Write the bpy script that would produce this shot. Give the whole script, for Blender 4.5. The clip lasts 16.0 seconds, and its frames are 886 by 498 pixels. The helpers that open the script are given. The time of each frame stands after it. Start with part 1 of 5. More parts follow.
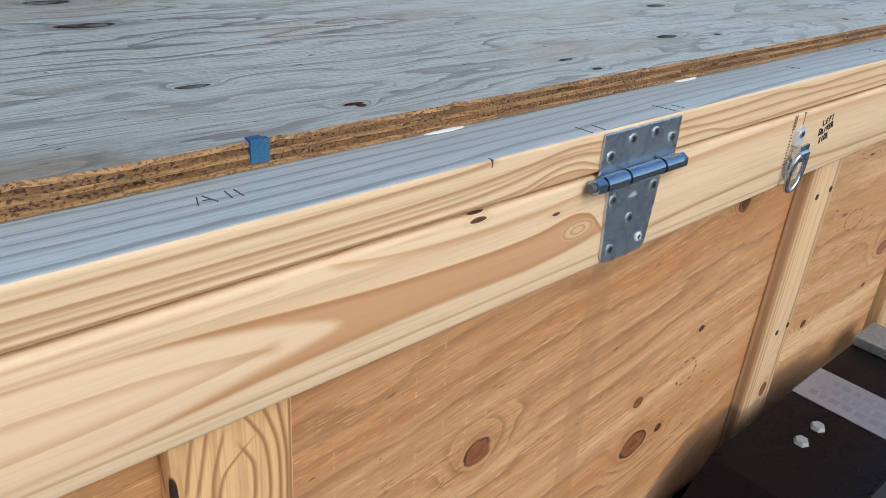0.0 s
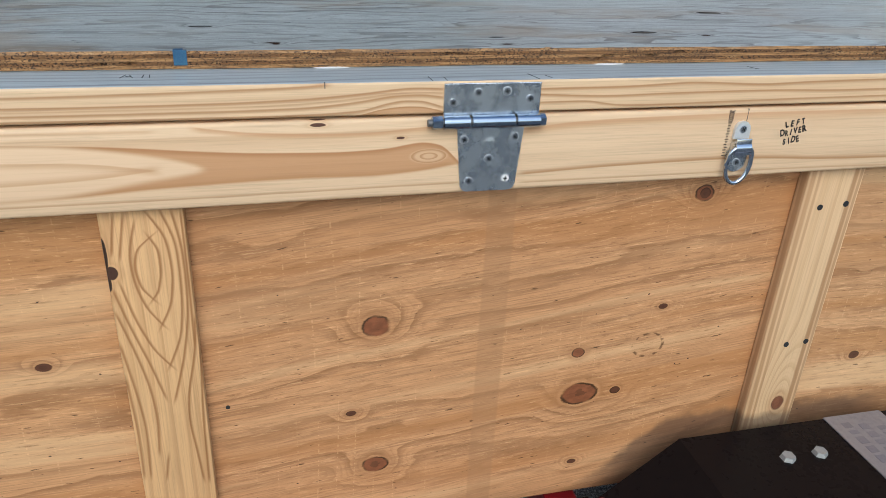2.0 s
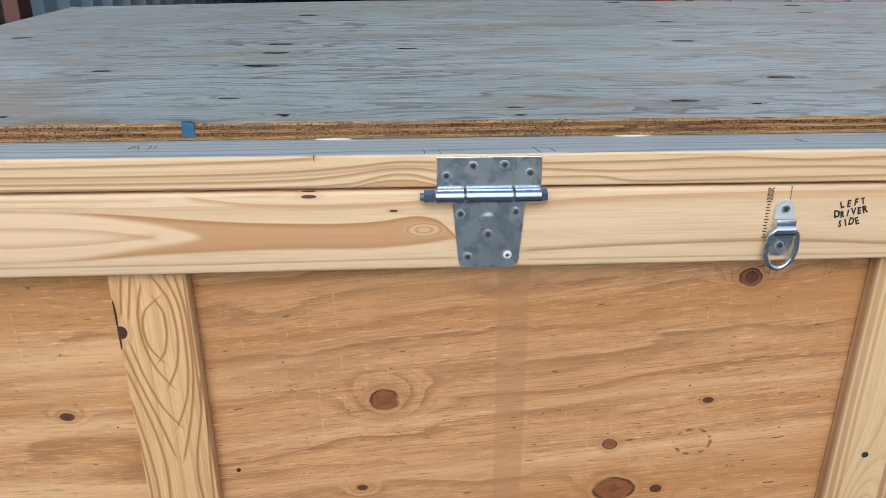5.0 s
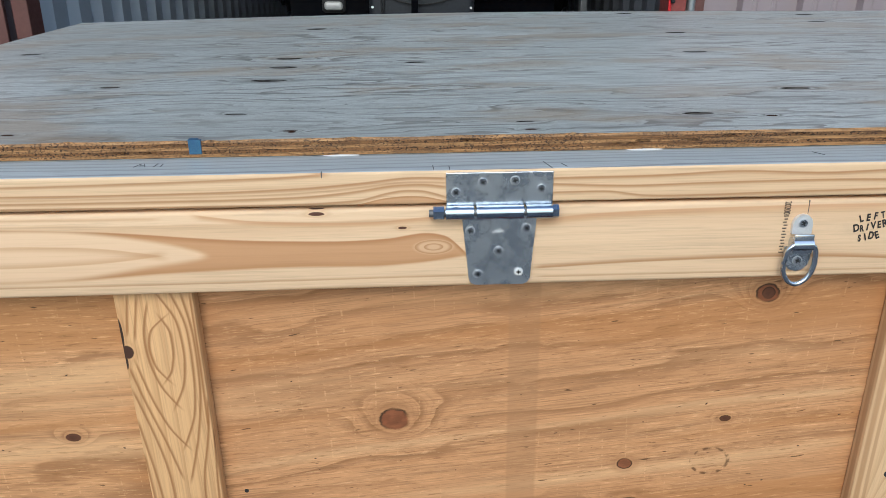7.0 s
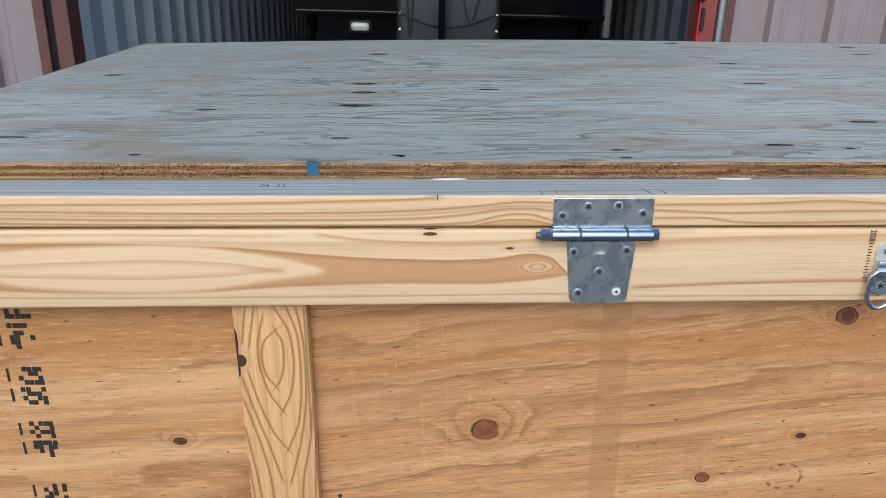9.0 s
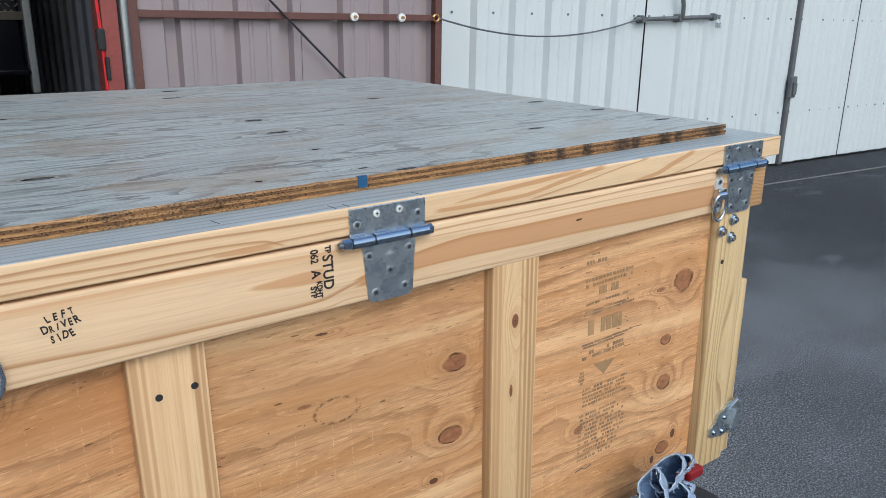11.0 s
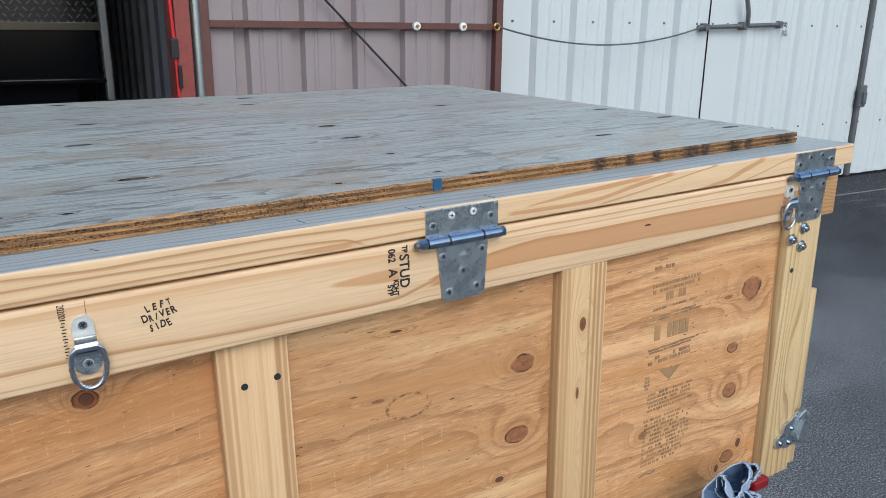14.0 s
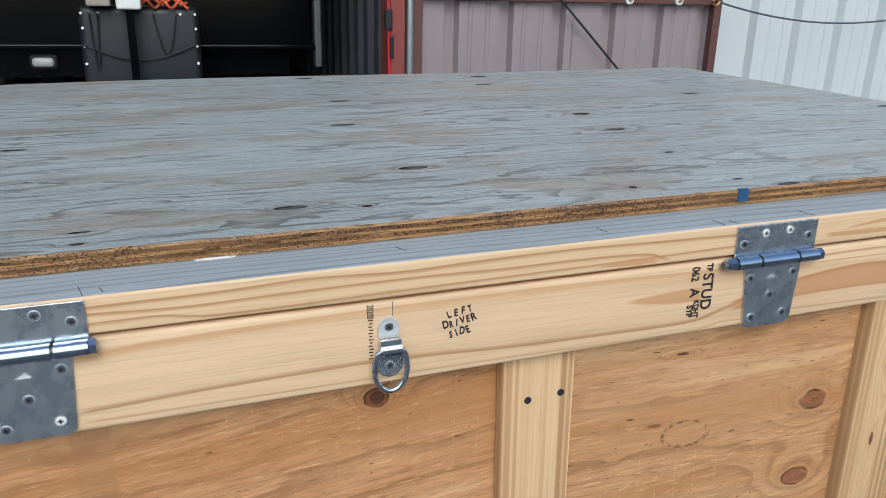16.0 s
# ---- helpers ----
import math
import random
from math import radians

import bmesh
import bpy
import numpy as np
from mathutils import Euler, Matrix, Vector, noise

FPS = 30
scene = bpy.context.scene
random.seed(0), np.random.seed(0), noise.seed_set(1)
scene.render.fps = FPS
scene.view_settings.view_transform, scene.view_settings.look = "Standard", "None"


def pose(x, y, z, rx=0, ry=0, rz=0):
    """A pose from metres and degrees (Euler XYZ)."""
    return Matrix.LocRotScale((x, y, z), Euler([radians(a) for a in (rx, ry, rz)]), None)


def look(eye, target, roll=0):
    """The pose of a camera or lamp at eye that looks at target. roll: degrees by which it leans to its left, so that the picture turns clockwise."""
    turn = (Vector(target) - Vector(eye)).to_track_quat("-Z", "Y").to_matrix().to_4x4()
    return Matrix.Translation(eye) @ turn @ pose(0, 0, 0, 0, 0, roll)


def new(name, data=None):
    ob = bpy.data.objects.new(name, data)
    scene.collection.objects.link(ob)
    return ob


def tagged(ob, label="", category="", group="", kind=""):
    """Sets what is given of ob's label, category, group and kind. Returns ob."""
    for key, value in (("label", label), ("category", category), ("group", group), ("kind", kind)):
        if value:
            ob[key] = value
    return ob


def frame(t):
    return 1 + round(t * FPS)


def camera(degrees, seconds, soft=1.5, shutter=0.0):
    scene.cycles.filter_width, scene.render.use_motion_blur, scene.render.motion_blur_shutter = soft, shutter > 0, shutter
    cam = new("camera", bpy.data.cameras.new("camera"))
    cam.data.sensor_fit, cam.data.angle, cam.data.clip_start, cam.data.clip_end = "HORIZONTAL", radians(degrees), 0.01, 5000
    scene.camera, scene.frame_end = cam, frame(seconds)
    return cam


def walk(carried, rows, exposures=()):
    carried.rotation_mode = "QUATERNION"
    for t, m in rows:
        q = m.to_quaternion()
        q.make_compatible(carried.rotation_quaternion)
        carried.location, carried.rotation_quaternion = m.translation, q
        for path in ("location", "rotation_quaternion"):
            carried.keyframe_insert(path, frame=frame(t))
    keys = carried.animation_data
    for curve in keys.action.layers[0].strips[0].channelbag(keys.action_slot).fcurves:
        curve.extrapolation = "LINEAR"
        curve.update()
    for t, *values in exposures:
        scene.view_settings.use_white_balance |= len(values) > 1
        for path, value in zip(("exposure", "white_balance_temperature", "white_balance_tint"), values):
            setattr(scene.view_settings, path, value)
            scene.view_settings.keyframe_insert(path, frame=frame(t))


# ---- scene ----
cam = camera(60.1, 16.0, soft=0.75)
PATH = [
    (0, (-0.494, -0.345, 1.545), (0.735, 0.95, 0.643), 4.5),
    (0.5, (-0.355, -0.471, 1.55), (0.596, 1.068, 0.698), 3.0),
    (1, (-0.291, -0.58, 1.561), (0.43, 1.093, 0.737), 1.3),
    (1.5, (-0.292, -0.724, 1.546), (0.301, 0.965, 0.656), 2.9),
    (2, (-0.199, -0.779, 1.567), (0.259, 0.949, 0.671), 2.8),
    (2.5, (-0.051, -0.766, 1.576), (0.188, 1.037, 0.744), 1.6),
    (3, (-0.019, -0.763, 1.576), (0.095, 1.064, 0.771), 0.3),
    (3.5, (-0.023, -0.764, 1.58), (0.063, 1.066, 0.777), -0.1),
    (4, (-0.019, -0.767, 1.578), (0.057, 1.066, 0.781), 0.1),
    (4.2, (-0.015, -0.769, 1.58), (0.059, 1.065, 0.785), 0.1),
    (6.5, (-0.018, -0.743, 1.58), (-0.005, 1.109, 0.825), -1.0),
    (7, (-0.015, -0.746, 1.581), (0.012, 1.106, 0.826), -0.9),
    (7.5, (-0.041, -0.759, 1.578), (-0.054, 1.092, 0.821), 0.4),
    (7.9, (-0.126, -0.781, 1.592), (-0.311, 1.059, 0.831), 0.4),
    (8, (-0.145, -0.793, 1.591), (-0.399, 1.046, 0.847), 0.1),
    (8.2, (-0.19, -0.806, 1.596), (-0.553, 1.018, 0.861), -0.4),
    (10.3, (0.203, -0.765, 1.596), (1.124, 0.895, 0.964), 0.1),
    (10.5, (0.267, -0.769, 1.592), (1.223, 0.873, 0.969), -0.0),
    (11, (0.354, -0.787, 1.59), (1.449, 0.774, 0.986), -0.3),
    (11.5, (0.367, -0.804, 1.594), (1.568, 0.681, 1.001), -0.2),
    (12, (0.373, -0.808, 1.592), (1.574, 0.681, 1.008), -0.3),
    (12.5, (0.378, -0.804, 1.588), (1.553, 0.706, 1.004), -0.7),
    (13, (0.36, -0.805, 1.589), (1.499, 0.735, 1.012), -0.5),
    (13.5, (0.346, -0.802, 1.586), (1.42, 0.782, 1.005), -0.3),
    (14, (0.317, -0.798, 1.59), (1.299, 0.844, 1.008), -0.6),
    (14.5, (0.31, -0.795, 1.591), (1.225, 0.888, 1.016), -0.2),
    (15, (0.318, -0.788, 1.591), (1.134, 0.94, 1.003), 0.1),
    (15.5, (0.286, -0.761, 1.605), (0.927, 1.026, 0.974), -0.2),
    (16, (0.212, -0.663, 1.611), (0.799, 1.135, 0.96), 0.0),
]
# crate and trailer stand a little out of level, tilt fitted to the camera's view
TIP = Matrix.Translation((0.34, 0.6, 0.44)) @ Matrix.Rotation(radians(-1.4), 4, "Y") @ Matrix.Translation((-0.34, -0.6, -0.70))
walk(cam, [(t, TIP @ look(eye, target, roll)) for t, eye, target, roll in PATH],
     exposures=[(0.0, 0.48, 5900, 2), (0.5, 0.38, 5900, 2), (1.6, 0.36, 5900, 2), (2.6, 0.48, 5900, 2), (14.5, 0.49, 5900, 2), (15.4, 0.42, 5900, 2), (16.0, 0.44, 5900, 2)])

# ---- world and sun ----
SUN_UP, SUN_ROUND = 42.0, 190.0
world = bpy.data.worlds.new("sky")
scene.world = world
world.use_nodes = True
wn = world.node_tree.nodes
sky = wn.new("ShaderNodeTexSky")
sky.sky_type = "NISHITA"
sky.sun_disc = False
sky.sun_elevation = radians(SUN_UP)
sky.sun_rotation = radians(SUN_ROUND)
sky.air_density, sky.dust_density = 1.0, 2.5
wn["Background"].inputs["Strength"].default_value = 0.15
world.node_tree.links.new(sky.outputs["Color"], wn["Background"].inputs["Color"])
sun = new("sun", bpy.data.lights.new("sun", "SUN"))
sun.data.energy = 0.7
sun.data.angle = radians(35)
sun.data.color = (1.0, 0.97, 0.92)
_a, _e = radians(SUN_ROUND), radians(SUN_UP)
sun.matrix_world = look((math.sin(_a) * math.cos(_e) * 30, math.cos(_a) * math.cos(_e) * 30, math.sin(_e) * 30), (0, 0, 0))


# ---- node helpers ----
class Val:
    """A socket of a node tree with arithmetic."""
    def __init__(self, tree, sock):
        self.t, self.s = tree, sock

    def op(self, kind, *others, clamp=False):
        n = self.t.nodes.new("ShaderNodeMath")
        n.operation, n.use_clamp = kind, clamp
        for i, v in enumerate((self, *others)):
            if isinstance(v, Val):
                self.t.links.new(v.s, n.inputs[i])
            else:
                n.inputs[i].default_value = v
        return Val(self.t, n.outputs[0])

    def __add__(self, o): return self.op("ADD", o)
    def __radd__(self, o): return self.op("ADD", o)
    def __sub__(self, o): return self.op("SUBTRACT", o)
    def __mul__(self, o): return self.op("MULTIPLY", o)
    def __rmul__(self, o): return self.op("MULTIPLY", o)
    def fract(self): return self.op("FRACT")
    def clamp(self): return self.op("ADD", 0.0, clamp=True)
    def inv(self): return (self * -1.0) + 1.0

    def step(self, a, b):
        n = self.t.nodes.new("ShaderNodeMapRange")
        n.interpolation_type = "SMOOTHSTEP"
        self.t.links.new(self.s, n.inputs[0])
        n.inputs[1].default_value, n.inputs[2].default_value = a, b
        return Val(self.t, n.outputs[0])


def vec(tree, x, y, z=0.0):
    n = tree.nodes.new("ShaderNodeCombineXYZ")
    for i, v in enumerate((x, y, z)):
        if isinstance(v, Val):
            tree.links.new(v.s, n.inputs[i])
        else:
            n.inputs[i].default_value = v
    return n.outputs[0]


def noise_at(tree, x, y, z=0.0, scale=1.0, detail=3.0, rough=0.55, distort=0.0):
    n = tree.nodes.new("ShaderNodeTexNoise")
    tree.links.new(vec(tree, x, y, z), n.inputs["Vector"])
    n.inputs["Scale"].default_value, n.inputs["Detail"].default_value = scale, detail
    n.inputs["Roughness"].default_value, n.inputs["Distortion"].default_value = rough, distort
    return Val(tree, n.outputs[0])


def mix(tree, f, a, b, kind="MIX"):
    n = tree.nodes.new("ShaderNodeMix")
    n.data_type, n.blend_type = "RGBA", kind
    if isinstance(f, Val):
        tree.links.new(f.s, n.inputs[0])
    else:
        n.inputs[0].default_value = f
    for i, v in ((6, a), (7, b)):
        if isinstance(v, tuple):
            n.inputs[i].default_value = (*v, 1.0)
        else:
            tree.links.new(v, n.inputs[i])
    return n.outputs[2]


def start(name, rough=0.5, metal=0.0, spec=0.5):
    m = bpy.data.materials.new(name)
    m.use_nodes = True
    t = m.node_tree
    b = t.nodes["Principled BSDF"]
    b.inputs["Roughness"].default_value, b.inputs["Metallic"].default_value = rough, metal
    b.inputs["Specular IOR Level"].default_value = spec
    n = t.nodes.new("ShaderNodeTexCoord")
    s = t.nodes.new("ShaderNodeSeparateXYZ")
    t.links.new(n.outputs["Object"], s.inputs[0])
    return m, t, b, [Val(t, s.outputs[i]) for i in range(3)]


def bump(t, b, height, strength=0.3, distance=0.002):
    n = t.nodes.new("ShaderNodeBump")
    n.inputs["Strength"].default_value, n.inputs["Distance"].default_value = strength, distance
    t.links.new(height.s, n.inputs["Height"])
    t.links.new(n.outputs[0], b.inputs["Normal"])


def bent(tree, u, pts):
    """A smooth line through points along and across a board, as the across value at u."""
    slopes = [(wb - wa) / (b - a) for (a, wa), (b, wb) in zip(pts, pts[1:])]
    first, run, total = pts[0][1] - slopes[0] * pts[0][0], slopes[0], None
    for k in range(1, len(slopes)):
        at, turn = pts[k][0], (slopes[k] - slopes[k - 1]) / 2
        first, run = first - turn * at, run + turn
        wide = 0.42 * min(at - pts[k - 1][0], pts[k + 1][0] - at)
        off = u - at
        arm = off.op("MULTIPLY_ADD", off, wide * wide).op("SQRT")
        total = arm * turn if total is None else arm.op("MULTIPLY_ADD", turn, total)
    line = u.op("MULTIPLY_ADD", run, first)
    return line if total is None else line + total


def wood(name, light, dark, along="x", lines=60.0, waver=1.4, au=1.5, aw=8.0, contrast=0.7, knots=(), seed=0.0,
         fleck=0.0, rough=0.55, knot_colour=(0.22, 0.085, 0.042), blotch=None, band=None, soft=0.15, sharp=0.93, spec=0.35,
         fibre=0.3, streak=0.3, speck=0.0, ring=None, bend=1.6, rim=0.3, flames=(), broken=0.22, fade=True, weave=75.0, shade_rub=False, hollow=False, mottle=None, seams=(), figure=(), eyes=(), slope=0.0, ragged_by=0.9, burns=(), dark_blots=(), grime=0.0):
    """Sawn or peeled timber: growth lines that bend round the knots (place along and across, half sizes), fibres, streaks and blotches."""
    m, t, b, (x, y, z) = start(name, rough, 0.0, spec)
    u, w = {"x": (x, z - y), "z": (z, x + y * 0.8), "flat": (x, y), "end": (x, z)}[along]
    knot_w = w
    if slope:
        w = w - u * slope
    n1 = noise_at(t, u * au, w * aw, seed, 1.0, 2.0) - 0.5
    n2 = noise_at(t, u * (au * 5), w * (aw * 4), seed + 3.1, 1.0, 3.0) - 0.5
    f = w * lines + n1 * (waver * 2) + n2 * (waver * broken)
    for ku, kw, ru, rw, amount in flames:
        du, dw = (u - ku) * (1 / ru), (w - kw) * (1 / rw)
        f = f + ((du * du + dw * dw) * -1.0).op("EXPONENT") * amount
    hole = halo = edge = pip = near = None
    ragged = (noise_at(t, u * 34.0, w * 48.0, seed + 81.0, 1.0, 4.0, 0.65) - 0.5) if knots else None
    for ku, kw, ru, rw in knots:
        du, dw = (u - ku) * (1 / ru), (knot_w - kw) * (1 / rw)
        r2 = du * du + dw * dw + n2 * (0.7 * ragged_by) + ragged * ragged_by
        f = f + (r2 * -0.16).op("EXPONENT") * bend
        mask, wide, lip = r2.step(1.18, 0.82), r2.step(6.0, 1.0), r2.step(0.72, 1.0) * r2.step(1.4, 1.08)
        near = r2 if near is None else near.op("MINIMUM", r2)
        if ru <= 0.009:
            pip = mask if pip is None else pip.op("MAXIMUM", mask)
        hole = mask if hole is None else hole.op("MAXIMUM", mask)
        halo = wide if halo is None else halo.op("MAXIMUM", wide)
        edge = lip if edge is None else edge.op("MAXIMUM", lip)
    saw = f.fract()
    line = saw.step(soft, sharp) * saw.step(1.0, sharp + 0.02)
    if fade:
        line = line * noise_at(t, u * 2.0, w * 14.0, seed + 41.0, 1.0, 2.0).step(0.28, 0.6)
    thin = (f * 3.3 + n2 * 1.5).fract()
    thin = thin.step(0.45, 0.93) * thin.step(1.0, 0.95)
    late = None
    for sw, half, force in seams:
        d = (w - sw) + n1 * 0.012 + n2 * 0.0016
        one = (d * d).step(half * half * 2.2, half * half * 0.25) * force
        late = one if late is None else late.op("MAXIMUM", one)
    tone = noise_at(t, u * (au * 0.9), w * (aw * 0.7), seed + 9.0, 1.0, 3.0)
    fib = noise_at(t, u * 9.0, w * 480.0, seed + 5.0, 1.0, 2.0)
    run = noise_at(t, u * 2.6 + n1 * 0.6, w * weave + n1 * (weave * 0.12), seed + 31.0, 1.0, 5.0, 0.65)
    col = mix(t, (line * contrast * (tone * 1.1 + 0.35)).clamp(), light, dark)
    if late is not None:
        col = mix(t, late, col, tuple(c * 0.85 for c in dark))
    col = mix(t, thin * (0.32 * contrast) * tone.step(0.3, 0.6), col, dark)
    col = mix(t, run.step(0.48, 0.72) * streak, col, tuple(c * 0.55 + d * 0.1 for c, d in zip(light, dark)))
    col = mix(t, run.step(0.46, 0.25) * (streak * 0.5), col, tuple(min(1.0, c * 1.25) for c in light))
    col = mix(t, fib.step(0.45, 0.75) * fibre, col, tuple(c * 0.55 for c in light))
    hair = noise_at(t, u * 26.0, w * 560.0, seed + 55.0, 1.0, 2.0, 0.7)
    col = mix(t, hair.step(0.54, 0.74) * (fibre * 0.7), col, tuple(c * 0.45 for c in light))
    col = mix(t, hair.step(0.44, 0.28) * (fibre * 0.5), col, tuple(min(1.0, c * 1.35) for c in light))
    col = mix(t, tone.step(0.42, 0.7) * 0.5, col, tuple((c * 0.6 + d * 0.4) for c, d in zip(light, dark)))
    if figure:
        # broad growth bands and single late-wood lines that run along the board
        sway = n1 * 0.0012 + n2 * 0.0016 + (hair - 0.5) * (0.0008 if not hollow else 0.003)
        for force, colour, up, down, *edges in figure:
            over = (w - bent(t, u, edges[0])) + sway
            under = over if len(edges) == 1 else (w - bent(t, u, edges[1])) + sway
            one = over.step(up, 0.0) * under.step(-down, 0.0)
            a0, a1 = edges[0][0][0], edges[0][-1][0]
            one = one * u.step(a0 - 0.012, a0 + 0.006) * u.step(a1 + 0.012, a1 - 0.006)
            col = mix(t, one * (tone * 0.5 + 0.72).clamp() * force, col, colour)
        col = mix(t, fib.step(0.45, 0.75) * (fibre * 0.5), col, tuple(c * 0.6 for c in dark))
    for eu, ew, ru, rw, colour in eyes:
        # grain that closes round a buried branch
        du, dw = (u - eu) * (1 / ru), (w - ew) * (1 / rw)
        r = (du * du + dw * dw + n2 * 0.35).op("MAXIMUM", 0.0).op("SQRT")
        col = mix(t, r.step(1.0, 0.7) * 0.45, col, light)
        loops = (r * 2.4).fract()
        col = mix(t, loops.step(0.35, 0.85) * loops.step(1.0, 0.9) * r.step(1.02, 0.9) * 0.7, col, colour)
    for bu, bw, ru, rw, force in dark_blots:
        du, dw = (u - bu) * (1 / ru), (w - bw) * (1 / rw)
        one = ((du * du + dw * dw) * -1.0).op("EXPONENT") * noise_at(t, u * 30.0, w * 60.0, seed + 90.0, 1.0, 4.0, 0.65).step(0.30, 0.62)
        col = mix(t, one * force, col, (0.060, 0.055, 0.052))
    if grime:
        dirt = noise_at(t, u * 14.0, w * 70.0, seed + 95.0, 1.0, 5.0, 0.7).step(0.44, 0.66)
        col = mix(t, dirt * grime, col, (0.062, 0.034, 0.019))
        col = mix(t, noise_at(t, u * 40.0, w * 160.0, seed + 96.0, 1.0, 4.0, 0.7).step(0.56, 0.72) * grime, col, (0.46, 0.29, 0.14))
    if burns:
        char = None
        for bu, ru in burns:
            du = (u - bu) * (1 / ru) + n2 * 0.5
            one = (du * du * du * du * -1.0).op("EXPONENT")
            char = one if char is None else char.op("MAXIMUM", one)
        char = char * noise_at(t, u * 130.0, w * 210.0, seed + 91.0, 1.0, 4.0, 0.65).step(0.24, 0.58)
        col = mix(t, char * 0.92, col, (0.022, 0.014, 0.010))
    if mottle:
        # broad soft bands of sapwood, and the fine cross checks that peeling leaves
        wide_band = noise_at(t, u * 0.9 + n1 * 0.4, w * 15.0 + n1 * 2.0, seed + 61.0, 1.0, 3.0)
        col = mix(t, wide_band.step(0.50, 0.64) * 0.75, col, mottle[0])
        col = mix(t, wide_band.step(0.48, 0.33) * 0.65, col, mottle[1])
        torn = noise_at(t, u * 45.0, w * 300.0, seed + 63.0, 1.0, 3.0, 0.6).step(0.56, 0.70) * noise_at(t, u * 4.0, w * 12.0, seed + 64.0, 1.0, 2.0).step(0.45, 0.68)
        col = mix(t, torn * 0.28, col, tuple(min(1.0, c * 1.3) for c in mottle[1]))
        column = (u * 38.0 + noise_at(t, u * 7.0, w * 1.5, seed + 66.0, 1.0, 1.0) * 1.6).fract()
        check = column.step(0.025, 0.055) * column.step(0.115, 0.085) * noise_at(t, u * 30.0, w * 230.0, seed + 67.0, 1.0, 1.0).step(0.50, 0.60) * noise_at(t, u * 5.0, w * 7.0, seed + 68.0, 1.0, 2.0).step(0.46, 0.62)
        col = mix(t, check * 0.25, col, tuple(min(1.0, c * 1.35) for c in mottle[1]))
        nick = noise_at(t, u * 26.0, w * 250.0, seed + 69.0, 1.0, 4.0, 0.7)
        where = noise_at(t, u * 2.6, w * 9.0, seed + 70.0, 1.0, 3.0).step(0.30, 0.56)
        col = mix(t, nick.step(0.53, 0.70) * where * 0.75, col, tuple(c * 0.55 for c in mottle[0]))
        col = mix(t, nick.step(0.45, 0.30) * where * 0.42, col, tuple(min(1.0, c * 1.35) for c in mottle[1]))
        dot = noise_at(t, u * 95.0, w * 170.0, seed + 73.0, 1.0, 1.0, 0.5).step(0.775, 0.81)
        col = mix(t, dot * 0.9, col, (0.045, 0.022, 0.014))
    if blotch:
        bl = (noise_at(t, u * 3.0 + n1 * 1.2, w * 9.0 + n1 * 2.5, seed + 20.0, 1.0, 5.0, 0.62)).step(0.5, 0.64)
        col = mix(t, bl * 0.58, col, blotch)
    if fleck:
        fl = noise_at(t, u * 38.0, w * 210.0, seed + 13.0, 1.0, 2.0).step(0.68, 0.74)
        col = mix(t, fl * fleck, col, tuple(c * 0.3 for c in dark))
    if speck:
        sp = noise_at(t, x * 330.0, y * 330.0, z * 520.0, 1.0, 3.0, 0.6).step(0.50, 0.60) * noise_at(t, x * 9.0, y * 9.0, seed, 1.0, 4.0, 0.65).step(0.30, 0.60)
        col = mix(t, sp * speck, col, (0.022, 0.012, 0.008))
    if band:
        col = mix(t, (u.step(band[0] - 0.002, band[0] + 0.002) * u.step(band[1] + 0.002, band[1] - 0.002)) * 0.42, col,
                  tuple(c * 0.62 for c in light))
    if ring:
        du, dw = (u - ring[0]) * (1 / ring[2]), (knot_w - ring[1]) * (1 / ring[3])
        r2 = du * du + dw * dw
        rm = r2.step(0.72, 0.95) * r2.step(1.3, 1.08) * noise_at(t, u * 120.0, w * 120.0, seed, 1.0, 2.0).step(0.4, 0.6)
        col = mix(t, rm * 0.75, col, tuple(c * 0.35 for c in dark))
    if hole is not None:
        col = mix(t, halo * 0.35, col, dark)
        kc = mix(t, noise_at(t, u * 70.0, w * 110.0, seed, 1.0, 4.0).step(0.35, 0.7), tuple(c * 0.68 for c in knot_colour), knot_colour)
        turns = ((near.op("MAXIMUM", 0.0).op("SQRT") * 3.2) + n2 * 1.2).fract().step(0.45, 0.95)
        kc = mix(t, turns * 0.14, kc, tuple(c * 0.4 for c in knot_colour))
        kc = mix(t, near.step(0.05, 0.01) * 0.5, kc, tuple(c * 0.2 for c in knot_colour))
        col = mix(t, (near.step(1.1, 1.5) * near.step(2.2, 1.5)) * 0.2, col, tuple(min(1.0, c * 1.2) for c in light))
        col = mix(t, hole * (noise_at(t, u * 30.0, w * 60.0, seed + 71.0, 1.0, 2.0).step(0.46, 0.60) * 0.4 + 0.5) if hollow else hole * (0.86 if ragged_by > 1 else 1.0), col, kc)
        if pip is not None:
            col = mix(t, pip * 0.75, col, (0.060, 0.024, 0.013))
        side = noise_at(t, u * 30.0, knot_w * 45.0, seed + 77.0, 1.0, 1.0).step(0.36, 0.62) if ragged_by > 0.5 else 1.0
        col = mix(t, edge * side * rim, col, tuple(c * 0.18 for c in dark))
    if hollow:
        t.links.new((hole.inv() * spec).s, b.inputs["Specular IOR Level"])
    if shade_rub:
        # blue-black band along the fender: its shade and rub marks painted into the colour
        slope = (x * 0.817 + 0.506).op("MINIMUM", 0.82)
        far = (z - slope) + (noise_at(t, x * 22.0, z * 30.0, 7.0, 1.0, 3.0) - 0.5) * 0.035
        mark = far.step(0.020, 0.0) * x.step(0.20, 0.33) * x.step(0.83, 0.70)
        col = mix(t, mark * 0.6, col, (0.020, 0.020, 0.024))
